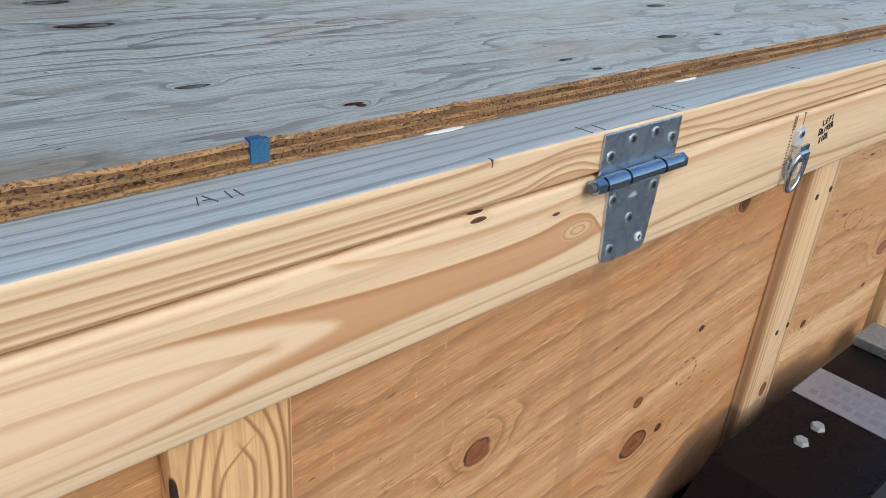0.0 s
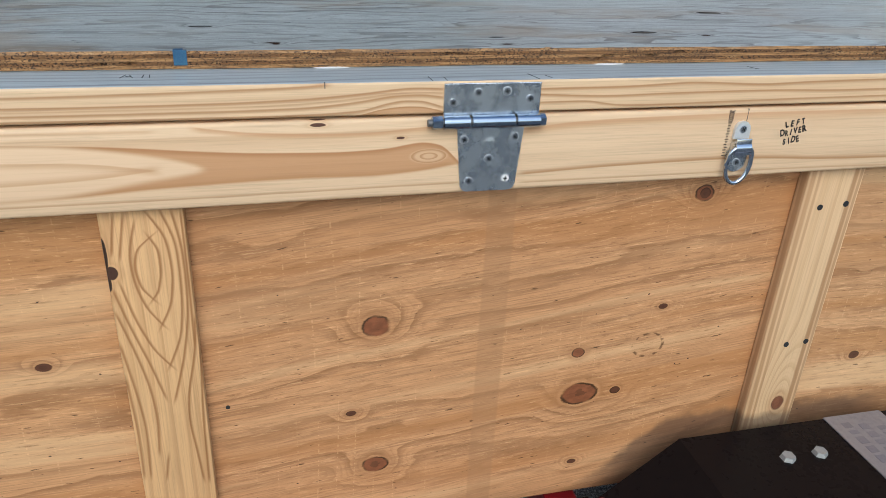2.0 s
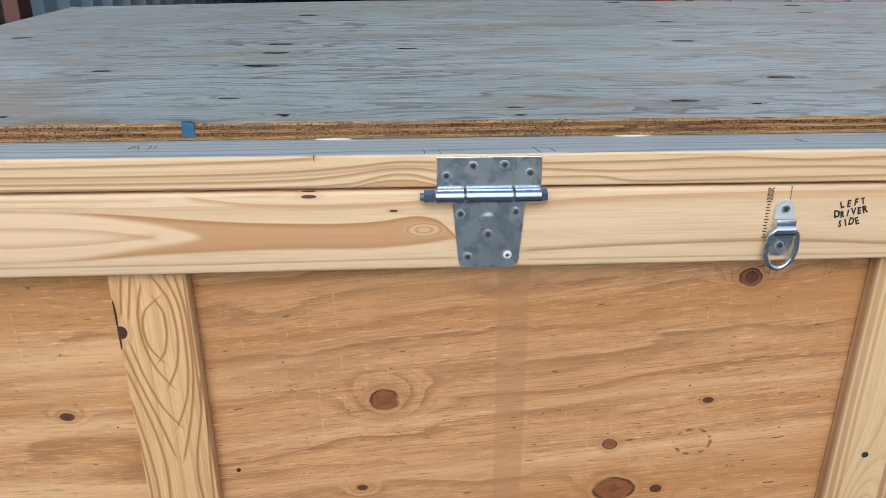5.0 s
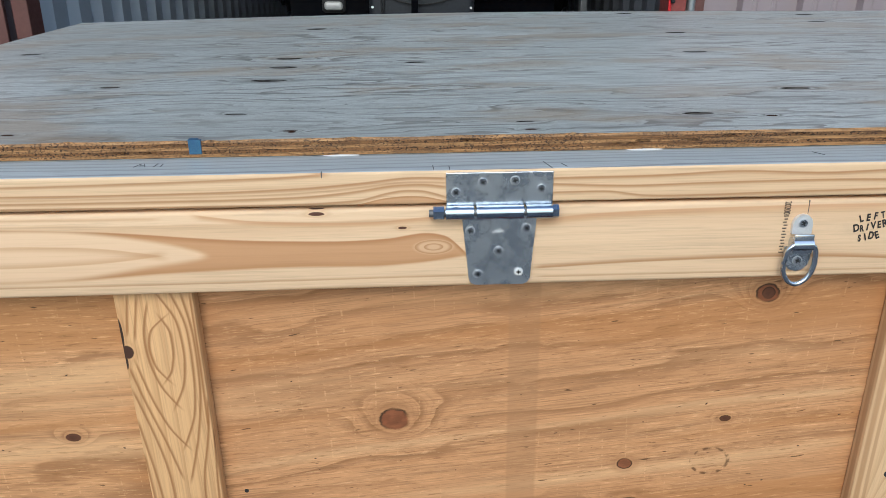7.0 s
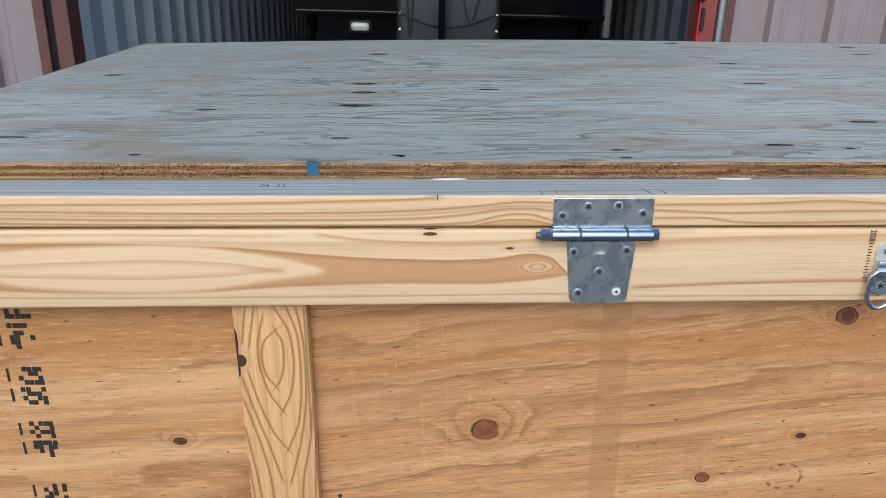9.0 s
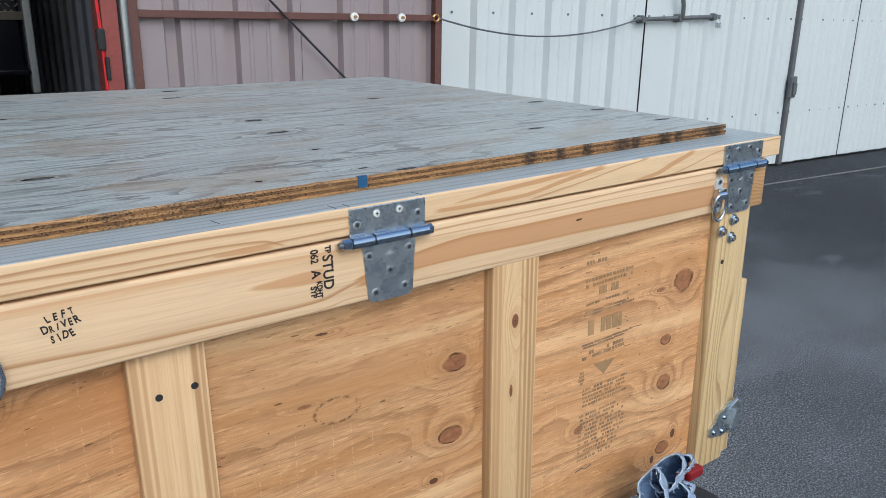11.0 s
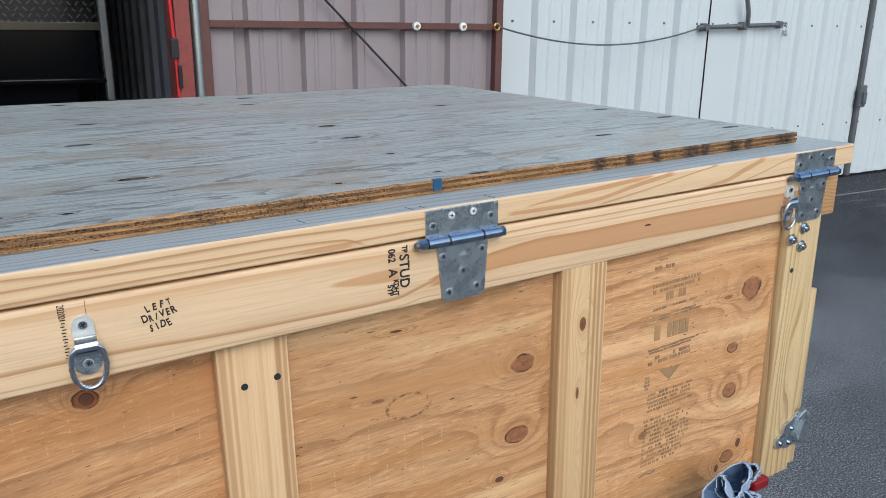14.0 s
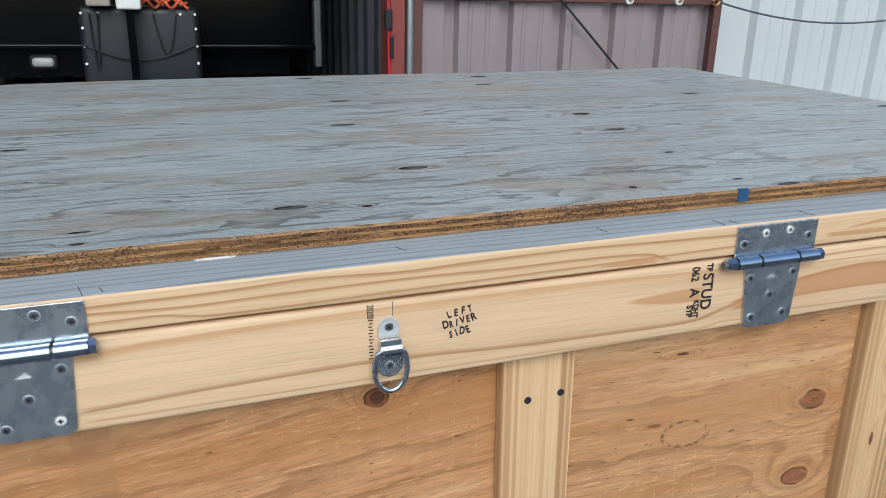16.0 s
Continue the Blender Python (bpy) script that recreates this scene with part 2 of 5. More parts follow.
    t.links.new(col, b.inputs["Base Color"])
    bump(t, b, line * 0.4 + fib * 0.35 + run * 0.5, 0.3, 0.0012)
    return m


def plain(name, colour, rough=0.5, metal=0.0, vary=0.25, size=30.0, relief=0.0, other=None, spec=0.5):
    """Paint, metal, rubber and the like, with two scales of wear."""
    m, t, b, (x, y, z) = start(name, rough, metal, spec)
    big = noise_at(t, x, y, z, size * 0.15, 4.0)
    fine = noise_at(t, x, y, z, size * 4.0, 3.0)
    a = (big * 0.6 + fine * 0.4).step(0.35, 0.7)
    t.links.new(mix(t, a * vary, colour, other or tuple(c * 0.45 for c in colour)), b.inputs["Base Color"])
    r = a * 0.18 + (rough - 0.08)
    t.links.new(r.s, b.inputs["Roughness"])
    if relief:
        bump(t, b, fine + big, relief, 0.002)
    return m


# ---- materials ----
PINE, PINE_DARK = (0.71, 0.505, 0.305), (0.42, 0.220, 0.085)
LATE, HEART, SAP = (0.40, 0.190, 0.075), (0.52, 0.275, 0.128), (0.77, 0.56, 0.36)
# the heart band that runs from the cathedral into the eye beside the middle hinge
EYE_TOP = ((-0.74, 1.300), (-0.60, 1.309), (-0.445, 1.3075), (-0.336, 1.3018), (-0.260, 1.2938), (-0.206, 1.2894), (-0.110, 1.2863), (-0.058, 1.2883), (-0.023, 1.2965), (0.002, 1.2927), (0.02, 1.2717))
EYE_LOW = ((-0.74, 1.262), (-0.60, 1.250), (-0.458, 1.2478), (-0.379, 1.2506), (-0.320, 1.2561), (-0.216, 1.2599), (-0.146, 1.2615), (-0.076, 1.2592), (-0.023, 1.2630), (0.009, 1.2681))
TONGUE_TOP = ((-0.68, 1.283), (-0.60, 1.298), (-0.446, 1.3040), (-0.380, 1.3012), (-0.314, 1.2904), (-0.282, 1.2835), (-0.257, 1.2755))
TONGUE_LOW = ((-0.68, 1.280), (-0.60, 1.258), (-0.458, 1.2509), (-0.389, 1.2539), (-0.318, 1.2667), (-0.283, 1.2712), (-0.257, 1.2755))
BELLY_TOP = ((0.78, 1.272), (0.86, 1.290), (0.951, 1.2986), (1.013, 1.2949), (1.204, 1.2967), (1.477, 1.2936), (1.60, 1.293))
BELLY_LOW = ((0.78, 1.262), (0.86, 1.268), (0.952, 1.2693), (1.058, 1.2657), (1.175, 1.2663), (1.308, 1.2620), (1.60, 1.2585))
RAIL_FIGURE = (
    (0.95, HEART, 0.0022, 0.004, EYE_TOP, EYE_LOW), (0.85, LATE, 0.0016, 0.006, EYE_TOP), (0.5, LATE, 0.005, 0.002, EYE_LOW),
    (0.95, SAP, 0.007, 0.009, TONGUE_TOP, TONGUE_LOW), (0.6, HEART, 0.0016, 0.008, ((-0.62, 1.282), (-0.45, 1.290), (-0.36, 1.286), (-0.30, 1.2755))), (0.6, HEART, 0.008, 0.0016, ((-0.62, 1.268), (-0.45, 1.264), (-0.36, 1.268), (-0.30, 1.2755))),
    (0.8, HEART, 0.0016, 0.006, ((-0.256, 1.3184), (-0.210, 1.3114), (-0.143, 1.3076), (-0.074, 1.3071), (-0.040, 1.3101), (0.012, 1.3146))),
    (0.45, HEART, 0.002, 0.004, ((-0.89, 1.318), (-0.60, 1.319), (-0.30, 1.317))), (0.6, LATE, 0.003, 0.0012, ((-0.89, 1.243), (-0.40, 1.2405), (0.02, 1.2455))))
RAIL_FIGURE_EAST = (
    (0.75, HEART, 0.0018, 0.010, ((0.097, 1.3071), (0.149, 1.3128), (0.225, 1.3154), (0.377, 1.3179), (0.573, 1.3172), (0.692, 1.3142), (0.80, 1.311))),
    (0.85, LATE, 0.0055, 0.0016, ((0.097, 1.2530), (0.192, 1.2581), (0.348, 1.2615), (0.430, 1.2590), (0.495, 1.2546), (0.688, 1.2514), (0.733, 1.2524), (0.761, 1.2619), (0.79, 1.2691))),
    (0.5, LATE, 0.0030, 0.0012, ((0.10, 1.2426), (0.507, 1.2441), (0.70, 1.240), (0.732, 1.2405), (0.761, 1.2486), (0.81, 1.2457))),
    (0.85, HEART, 0.004, 0.004, ((0.644, 1.2873), (0.690, 1.2912), (0.730, 1.2925)), ((0.644, 1.2863), (0.690, 1.2800), (0.730, 1.2790))),
    (0.95, HEART, 0.0022, 0.003, BELLY_TOP, BELLY_LOW), (0.7, LATE, 0.0016, 0.006, BELLY_TOP), (0.5, LATE, 0.004, 0.0016, BELLY_LOW),
    (0.8, LATE, 0.0012, 0.0035, ((0.89, 1.314), (0.951, 1.3155), (1.055, 1.3135), (1.171, 1.316), (1.301, 1.318), (1.60, 1.317))),
    (0.6, LATE, 0.0010, 0.0028, ((0.89, 1.306), (1.0, 1.3062), (1.25, 1.3075), (1.60, 1.3045))), (0.6, LATE, 0.003, 0.0012, ((0.86, 1.250), (0.952, 1.2481), (1.177, 1.2440), (1.60, 1.2425))))
rail_wood = wood("rail_pine", (0.73, 0.525, 0.330), (0.46, 0.25, 0.11), "x", 26, 1.2, 0.5, 4.0, 0.40, seed=2.6, soft=0.35, sharp=0.90, streak=0.16, fibre=0.20,
                 broken=0.55, figure=RAIL_FIGURE + RAIL_FIGURE_EAST, eyes=((-0.014, 1.2795, 0.024, 0.0095, LATE),),
                 # grey smudges; the last blot darkens the rail right of the left hinge
                 dark_blots=((0.30, 1.276, 0.035, 0.008, 0.10), (0.42, 1.290, 0.03, 0.010, 0.10), (0.60, 1.300, 0.04, 0.008, 0.08), (-0.68, 1.272, 0.035, 0.03, 0.22)),
                 knots=((-0.046, 1.3015, 0.0045, 0.0014), (1.155, 1.2852, 0.007, 0.0016), (-0.134, 1.3185, 0.008, 0.0018)), bend=0.2, rim=0.2)
ARCH = ((-0.090, 1.3275), (-0.070, 1.3335), (-0.045, 1.3365), (-0.022, 1.3360), (0.0, 1.3300))
LID_FIGURE = (
    (0.8, LATE, 0.0016, 0.0042, ((-0.72, 1.3500), (-0.60, 1.3535), (-0.434, 1.3530), (-0.337, 1.3542), (-0.238, 1.3561), (-0.155, 1.3582), (-0.125, 1.3600))),
    (0.85, LATE, 0.0016, 0.0042, ((-0.71, 1.3470), (-0.58, 1.3455), (-0.437, 1.3427), (-0.306, 1.3426), (-0.207, 1.3434), (-0.140, 1.3458), (-0.089, 1.3495), (-0.038, 1.3564), (0.0, 1.3541))),
    (0.5, LATE, 0.0012, 0.0030, ((-0.68, 1.3420), (-0.44, 1.3385), (-0.20, 1.3392), (-0.140, 1.3410), (-0.089, 1.3455), (-0.038, 1.3525), (0.0, 1.3497))),
    (0.85, LATE, 0.0016, 0.0042, ((-0.70, 1.3390), (-0.439, 1.3344), (-0.207, 1.3353), (-0.140, 1.3363), (-0.089, 1.3415), (-0.056, 1.3479), (-0.022, 1.3485), (0.0, 1.3453))),
    (0.85, LATE, 0.0015, 0.0040, ((-0.69, 1.3330), (-0.44, 1.3290), (-0.141, 1.3290), (-0.085, 1.3320), (-0.063, 1.3392), (-0.045, 1.3425), (-0.022, 1.3421), (0.0, 1.3345))),
    (0.9, HEART, 0.001, 0.02, ARCH), (0.7, LATE, 0.0008, 0.0020, ARCH),
    (0.7, LATE, 0.0012, 0.0012, ((-0.74, 1.3440), (-0.70, 1.3500), (-0.68, 1.3560), (-0.60, 1.3600))))
LID_FIGURE_EAST = (
    (0.85, LATE, 0.0016, 0.0042, ((0.10, 1.3521), (0.221, 1.3523), (0.295, 1.3575), (0.390, 1.3516), (0.443, 1.3540), (0.577, 1.3563), (0.653, 1.3534), (0.80, 1.3503))),
    (0.85, LATE, 0.0016, 0.0042, ((0.10, 1.3464), (0.185, 1.3414), (0.259, 1.3440), (0.410, 1.3455), (0.482, 1.3430), (0.561, 1.3439), (0.621, 1.3431), (0.664, 1.3408), (0.680, 1.3340))),
    (0.8, LATE, 0.0015, 0.0036, ((0.10, 1.3368), (0.170, 1.3378), (0.201, 1.3310), (0.246, 1.3307), (0.45, 1.3345), (0.60, 1.3352), (0.77, 1.3380))),
    (0.85, HEART, 0.002, 0.002, ((0.605, 1.3330), (0.640, 1.3375), (0.668, 1.3345)), ((0.605, 1.3322), (0.640, 1.3300), (0.668, 1.3310))),
    (0.9, HEART, 0.0016, 0.0016, ((0.93, 1.3450), (1.011, 1.3540), (1.081, 1.3580), (1.156, 1.3620)), ((0.93, 1.3445), (1.011, 1.3490), (1.081, 1.3520), (1.156, 1.3590))),
    (0.9, HEART, 0.0014, 0.0014, ((0.90, 1.3400), (1.006, 1.3385), (1.055, 1.3390), (1.127, 1.3530), (1.20, 1.3610)), ((0.90, 1.3360), (1.006, 1.3345), (1.055, 1.3350), (1.127, 1.3480), (1.20, 1.3560))),
    (0.8, LATE, 0.0010, 0.0030, ((1.06, 1.3310), (1.16, 1.3420), (1.25, 1.3560), (1.30, 1.3610))),
    (0.9, HEART, 0.0014, 0.0020, ((1.27, 1.3290), (1.328, 1.3360), (1.362, 1.3495), (1.412, 1.3616)), ((1.27, 1.3280), (1.328, 1.3300), (1.362, 1.3420), (1.412, 1.3560))),
    (0.8, LATE, 0.0010, 0.0026, ((1.36, 1.3280), (1.42, 1.3390), (1.47, 1.3540), (1.66, 1.3580))))
lid_rail_wood = wood("lid_rail_pine", (0.74, 0.53, 0.325), (0.42, 0.22, 0.09), "x", 60, 1.4, 0.5, 6.0, 0.22, seed=5.0, soft=0.4, sharp=0.92, streak=0.18, fibre=0.22, broken=0.45,
                     figure=LID_FIGURE + LID_FIGURE_EAST)
grey_rail = wood("grey_rail_top", (0.45, 0.49, 0.49), (0.13, 0.135, 0.135), "flat", 70, 2.6, 0.7, 7.0, 0.7, seed=8.0, broken=0.6, rough=0.40, spec=0.5, soft=0.55, sharp=0.93, fade=False, fibre=0.45, streak=0.5)
end_wood = wood("end_grain", (0.50, 0.30, 0.14), (0.28, 0.13, 0.05), "end", 130, 3.0, 9.0, 9.0, 0.8, seed=4.0)
PLY, PLY_DARK = (0.555, 0.300, 0.139), (0.27, 0.120, 0.045)


def ply(name, knots, seed, band=None, ring=None, shade_rub=False, pale=(1.04, 1.02, 1.0), slope=0.0, knot_colour=(0.235, 0.072, 0.029)):
    return wood(name, tuple(c * p for c, p in zip(PLY, pale)), PLY_DARK, "x", 26, 3.4, 0.8, 4.0, 0.95, knots=tuple((a, b, c * 0.82, d * 0.82) for a, b, c, d in knots), seed=seed, fleck=0.8, broken=0.75, bend=2.6, knot_colour=knot_colour, rim=0.95, shade_rub=shade_rub,
                band=band, ring=ring, soft=0.42, sharp=0.90, ragged_by=1.6, mottle=tuple(tuple(c * p for c, p in zip(tone, pale)) for tone in ((0.43, 0.205, 0.076), (0.65, 0.415, 0.215))), fibre=0.75, streak=0.7, slope=slope)


def across(x, z):
    return (x, z - 0.036)


panel_woods = [
    ply("panel_ply_one", [(*across(-0.455, 1.026), 0.010, 0.006), (*across(-0.817, 0.949), 0.006, 0.006), (*across(-0.766, 1.215), 0.04, 0.022)], 1.0, slope=0.03),
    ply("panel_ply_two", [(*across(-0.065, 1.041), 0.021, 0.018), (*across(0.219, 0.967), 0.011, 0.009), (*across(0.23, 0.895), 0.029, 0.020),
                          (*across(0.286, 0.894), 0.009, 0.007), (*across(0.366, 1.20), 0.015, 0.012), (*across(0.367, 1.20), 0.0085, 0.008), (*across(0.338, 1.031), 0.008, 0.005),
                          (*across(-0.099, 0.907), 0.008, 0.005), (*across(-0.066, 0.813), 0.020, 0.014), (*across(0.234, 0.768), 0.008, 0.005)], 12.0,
        band=(0.071, 0.107), ring=(*across(0.326, 0.968), 0.023, 0.019), shade_rub=True, pale=(1.01, 0.965, 0.95), slope=0.10),
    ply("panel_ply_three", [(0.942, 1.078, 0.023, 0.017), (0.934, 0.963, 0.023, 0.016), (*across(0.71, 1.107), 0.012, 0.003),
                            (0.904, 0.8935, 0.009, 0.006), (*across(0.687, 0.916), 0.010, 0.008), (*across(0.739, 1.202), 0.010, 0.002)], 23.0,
        ring=(*across(0.755, 1.09), 0.032, 0.018), shade_rub=True, pale=(1.03, 1.05, 1.08), slope=0.05, knot_colour=(0.30, 0.118, 0.056)),
    ply("panel_ply_four", [(1.445, 1.102, 0.029, 0.025), (1.386, 1.097, 0.012, 0.004), (1.410, 0.996, 0.016, 0.013),
                           (1.414, 0.909, 0.023, 0.018), (1.198, 0.883, 0.012, 0.008), (1.427, 0.767, 0.022, 0.015), (1.400, 0.750, 0.006, 0.010), (1.455, 0.788, 0.007, 0.011)], 34.0, pale=(1.17, 1.19, 1.24), slope=-0.03, knot_colour=(0.34, 0.140, 0.066)),
]
ACR = 0.017 * 0.8
S2 = tuple((0.50 + 0.09 * q + ACR, hw * 1.4, f) for q, hw, f in ((0.10, 0.0022, 0.75), (0.20, 0.0014, 0.6), (0.82, 0.0022, 0.75), (0.91, 0.0014, 0.6)))
S3 = tuple((0.993 + 0.086 * q, hw * 1.5, f) for q, hw, f in ((0.05, 0.0016, 0.8), (0.15, 0.0018, 0.8), (0.63, 0.0013, 0.7), (0.74, 0.0016, 0.8), (0.84, 0.0014, 0.8), (0.93, 0.0014, 0.7)))
STRIPE = (0.28, 0.120, 0.038)
STUD_FIGURE = (
    (0.9, STRIPE, 0.0034, 0.0022, ((1.116, -0.3094), (1.13, -0.3206), (1.157, -0.3259), (1.181, -0.3203), (1.194, -0.3043))),
    (0.9, STRIPE, 0.0034, 0.0022, ((1.116, -0.3094), (1.125, -0.3023), (1.149, -0.296), (1.179, -0.296), (1.194, -0.3043))),
    (0.9, STRIPE, 0.0034, 0.0022, ((1.082, -0.3035), (1.103, -0.3181), (1.135, -0.3272), (1.174, -0.3298), (1.21, -0.3189))),
    (0.9, STRIPE, 0.0034, 0.0022, ((1.081, -0.3036), (1.108, -0.2892), (1.147, -0.2834), (1.194, -0.2863), (1.221, -0.3022))),
    (0.9, STRIPE, 0.0034, 0.0022, ((1.025, -0.3006), (1.047, -0.3165), (1.087, -0.3309), (1.137, -0.3412))),
    (0.9, STRIPE, 0.0034, 0.0022, ((1.025, -0.3006), (1.065, -0.2824), (1.124, -0.2766), (1.189, -0.2771), (1.221, -0.2883))),
    (0.9, STRIPE, 0.0034, 0.0022, ((0.981, -0.3115), (1.028, -0.3222), (1.079, -0.3373), (1.13, -0.3492))),
    (0.9, STRIPE, 0.0034, 0.0022, ((0.976, -0.3001), (1.036, -0.283), (1.101, -0.271), (1.18, -0.2707), (1.221, -0.2778))),
    (0.9, STRIPE, 0.0034, 0.0022, ((0.898, -0.3276), (0.952, -0.3223), (1.004, -0.3267), (1.05, -0.3368), (1.099, -0.3494))),
    (0.9, STRIPE, 0.0034, 0.0022, ((0.846, -0.2798), (0.888, -0.283), (0.944, -0.2887), (0.986, -0.2852), (1.039, -0.271), (1.086, -0.2672))),
    (0.9, STRIPE, 0.0034, 0.0022, ((0.862, -0.3416), (0.944, -0.3369), (1.003, -0.3441), (1.057, -0.3508))),
    (0.9, STRIPE, 0.0034, 0.0022, ((0.844, -0.2734), (0.951, -0.2717), (1.038, -0.2652))),
    (0.9, STRIPE, 0.0034, 0.0022, ((0.864, -0.3496), (0.936, -0.3477), (1.009, -0.3509))),
    (0.9, STRIPE, 0.0034, 0.0022, ((0.857, -0.3234), (0.888, -0.3184))),
    (0.9, STRIPE, 0.0034, 0.0022, ((1.053, -0.271), (1.145, -0.2688), (1.22, -0.269))),
    (0.9, STRIPE, 0.0034, 0.0022, ((1.171, -0.3372), (1.219, -0.3281))),
    (0.9, STRIPE, 0.0034, 0.0022, ((1.176, -0.3452), (1.22, -0.338))),
)
stud_woods = [
    wood("stud_pine_one", (0.68, 0.415, 0.195), (0.36, 0.165, 0.058), "z", 62, 0.9, 0.9, 9.0, 0.45, seed=3.0, soft=0.5, rim=0.0, figure=STUD_FIGURE,
         knots=((1.175, -0.366 + ACR, 0.020, 0.003), (1.153, -0.362 + ACR, 0.008, 0.007), (1.140, -0.367 + ACR, 0.012, 0.004)), knot_colour=(0.045, 0.022, 0.014), bend=0.3),
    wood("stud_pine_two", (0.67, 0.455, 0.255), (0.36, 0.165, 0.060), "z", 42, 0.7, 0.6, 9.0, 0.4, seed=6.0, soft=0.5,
         knots=((0.848, 0.556 + ACR, 0.013, 0.010),), flames=((0.87, 0.552 + ACR, 0.07, 0.026, 3.0),), shade_rub=True, seams=S2, streak=0.12),
    wood("stud_pine_three", (0.64, 0.44, 0.24), (0.38, 0.19, 0.07), "z", 60, 1.2, 0.7, 9.0, 0.7, seed=7.0, soft=0.45,
         knots=((1.151, 1.036, 0.011, 0.006), (1.038, 1.031, 0.010, 0.003)), flames=((1.15, 1.036, 0.07, 0.018, 2.2), (1.0, 1.033, 0.10, 0.012, 1.5)), seams=S3),
]
post_wood = wood("post_pine", (0.62, 0.455, 0.245), (0.27, 0.15, 0.055), "z", 58, 2.6, 0.7, 8.0, 0.9, seed=11.0, soft=0.4, streak=0.45, flames=((0.95, 1.55, 0.12, 0.02, 2.0), (1.0, -0.86, 0.12, 0.02, 2.0)))
LID_KNOTS = [(-0.764, 0.742, 0.026, 0.012), (-0.263, 1.028, 0.03, 0.014), (-0.258, 0.616, 0.03, 0.013), (-0.252, 0.527, 0.03, 0.013),
             (-0.254, 0.412, 0.034, 0.013), (-0.48, 0.383, 0.02, 0.008), (-0.253, 0.192, 0.018, 0.006), (-0.489, 0.107, 0.010, 0.005),
             (0.481, 1.26, 0.026, 0.014), (0.497, 0.88, 0.028, 0.011), (0.452, 0.618, 0.028, 0.012), (0.481, 0.287, 0.026, 0.011),
             (0.303, 0.149, 0.024, 0.009), (0.90, 0.616, 0.024, 0.016), (0.88, 0.458, 0.026, 0.011), (1.273, 0.234, 0.026, 0.009),
             (1.536, 0.529, 0.03, 0.013), (1.55, 0.351, 0.028, 0.012), (1.542, 0.176, 0.03, 0.009), (0.922, 1.22, 0.03, 0.016),
             (0.899, 0.074, 0.022, 0.007), (-0.70, 0.20, 0.05, 0.010), (-0.037, 0.553, 0.024, 0.008), (0.880, 1.068, 0.028, 0.013), (1.269, 0.802, 0.026, 0.011), (0.863, 0.275, 0.010, 0.005),
             (0.384, 0.132, 0.009, 0.005), (0.095, 0.125, 0.014, 0.004), (0.097, 0.088, 0.009, 0.004), (0.853, 0.112, 0.010, 0.004), (-0.172, 0.101, 0.012, 0.004), (0.705, 0.114, 0.007, 0.006), (-0.169, 0.096, 0.006, 0.005)]
LID_KNOTS = [(a, b, c * 0.70, d * 0.72) for a, b, c, d in LID_KNOTS]
CRACKS = ((0.75, (0.13, 0.115, 0.10), 0.0012, 0.0012, ((-0.398, 0.1329), (-0.341, 0.1295), (-0.279, 0.1276), (-0.211, 0.123), (-0.123, 0.1132))), (0.5, (0.19, 0.165, 0.14), 0.002, 0.002, ((-0.361, 0.2748), (-0.29, 0.2686), (-0.214, 0.2769), (-0.106, 0.2955), (0.038, 0.3171))),
          (0.6, (0.15, 0.13, 0.11), 0.0013, 0.0013, ((0.05, 0.170), (0.30, 0.178), (0.62, 0.160), (0.95, 0.171))), (0.45, (0.2, 0.165, 0.13), 0.003, 0.003, ((0.30, 0.42), (0.70, 0.40), (1.1, 0.43), (1.5, 0.42))))
lid_ply = wood("grey_lid_ply", (0.485, 0.510, 0.480), (0.105, 0.088, 0.072), "flat", 22, 5.0, 0.9, 4.5, 1.0, knots=LID_KNOTS, seed=40.0, fleck=0.95, ragged_by=0.45,
               rough=0.40, knot_colour=(0.026, 0.018, 0.014), speck=0.10, hollow=True, blotch=(0.325, 0.250, 0.170), figure=CRACKS, spec=0.5, fibre=0.7, streak=0.6, broken=0.9, weave=42.0, rim=1.0, soft=0.55, sharp=0.94,
               # mould on the lid sheet
               dark_blots=((-0.40, 0.080, 0.09, 0.022, 0.65), (-0.62, 0.26, 0.10, 0.035, 0.6), (0.30, 0.135, 0.06, 0.018, 0.55), (-0.25, 0.41, 0.09, 0.022, 0.45), (0.93, 0.07, 0.05, 0.012, 0.8)))
BURNS = ((1.112, 0.012), (1.175, 0.010), (1.233, 0.011), (1.313, 0.020), (1.345, 0.011), (1.419, 0.016), (1.455, 0.011), (1.553, 0.024))
edge_ply = [wood("ply_edge_light", (0.42, 0.225, 0.088), (0.11, 0.05, 0.018), "x", 300, 3.0, 6.0, 40.0, 0.8, seed=15.0, fleck=0.9, streak=0.8, speck=0.85, grime=0.55, burns=BURNS, weave=240.0),
            wood("ply_edge_dark", (0.245, 0.120, 0.045), (0.045, 0.020, 0.010), "x", 260, 3.0, 9.0, 60.0, 0.9, seed=17.0, fleck=1.0, rough=0.8, streak=0.8, speck=0.95, grime=0.55, burns=BURNS, weave=240.0)]
zinc = plain("zinc_plate", (0.60, 0.64, 0.67), 0.29, 0.97, 0.12, 330, 0.06, other=(0.44, 0.47, 0.50))
zinc_bright = plain("bright_zinc", (0.40, 0.48, 0.59), 0.17, 1.0, 0.3, 200)
ring_steel = plain("polished_ring", (0.64, 0.69, 0.76), 0.20, 1.0, 0.2, 200)
screw_metal = plain("screw_zinc", (0.50, 0.53, 0.57), 0.28, 1.0, 0.4, 200)
nickel = plain("nickel_clip", (0.80, 0.80, 0.79), 0.38, 0.55, 0.25, 120)
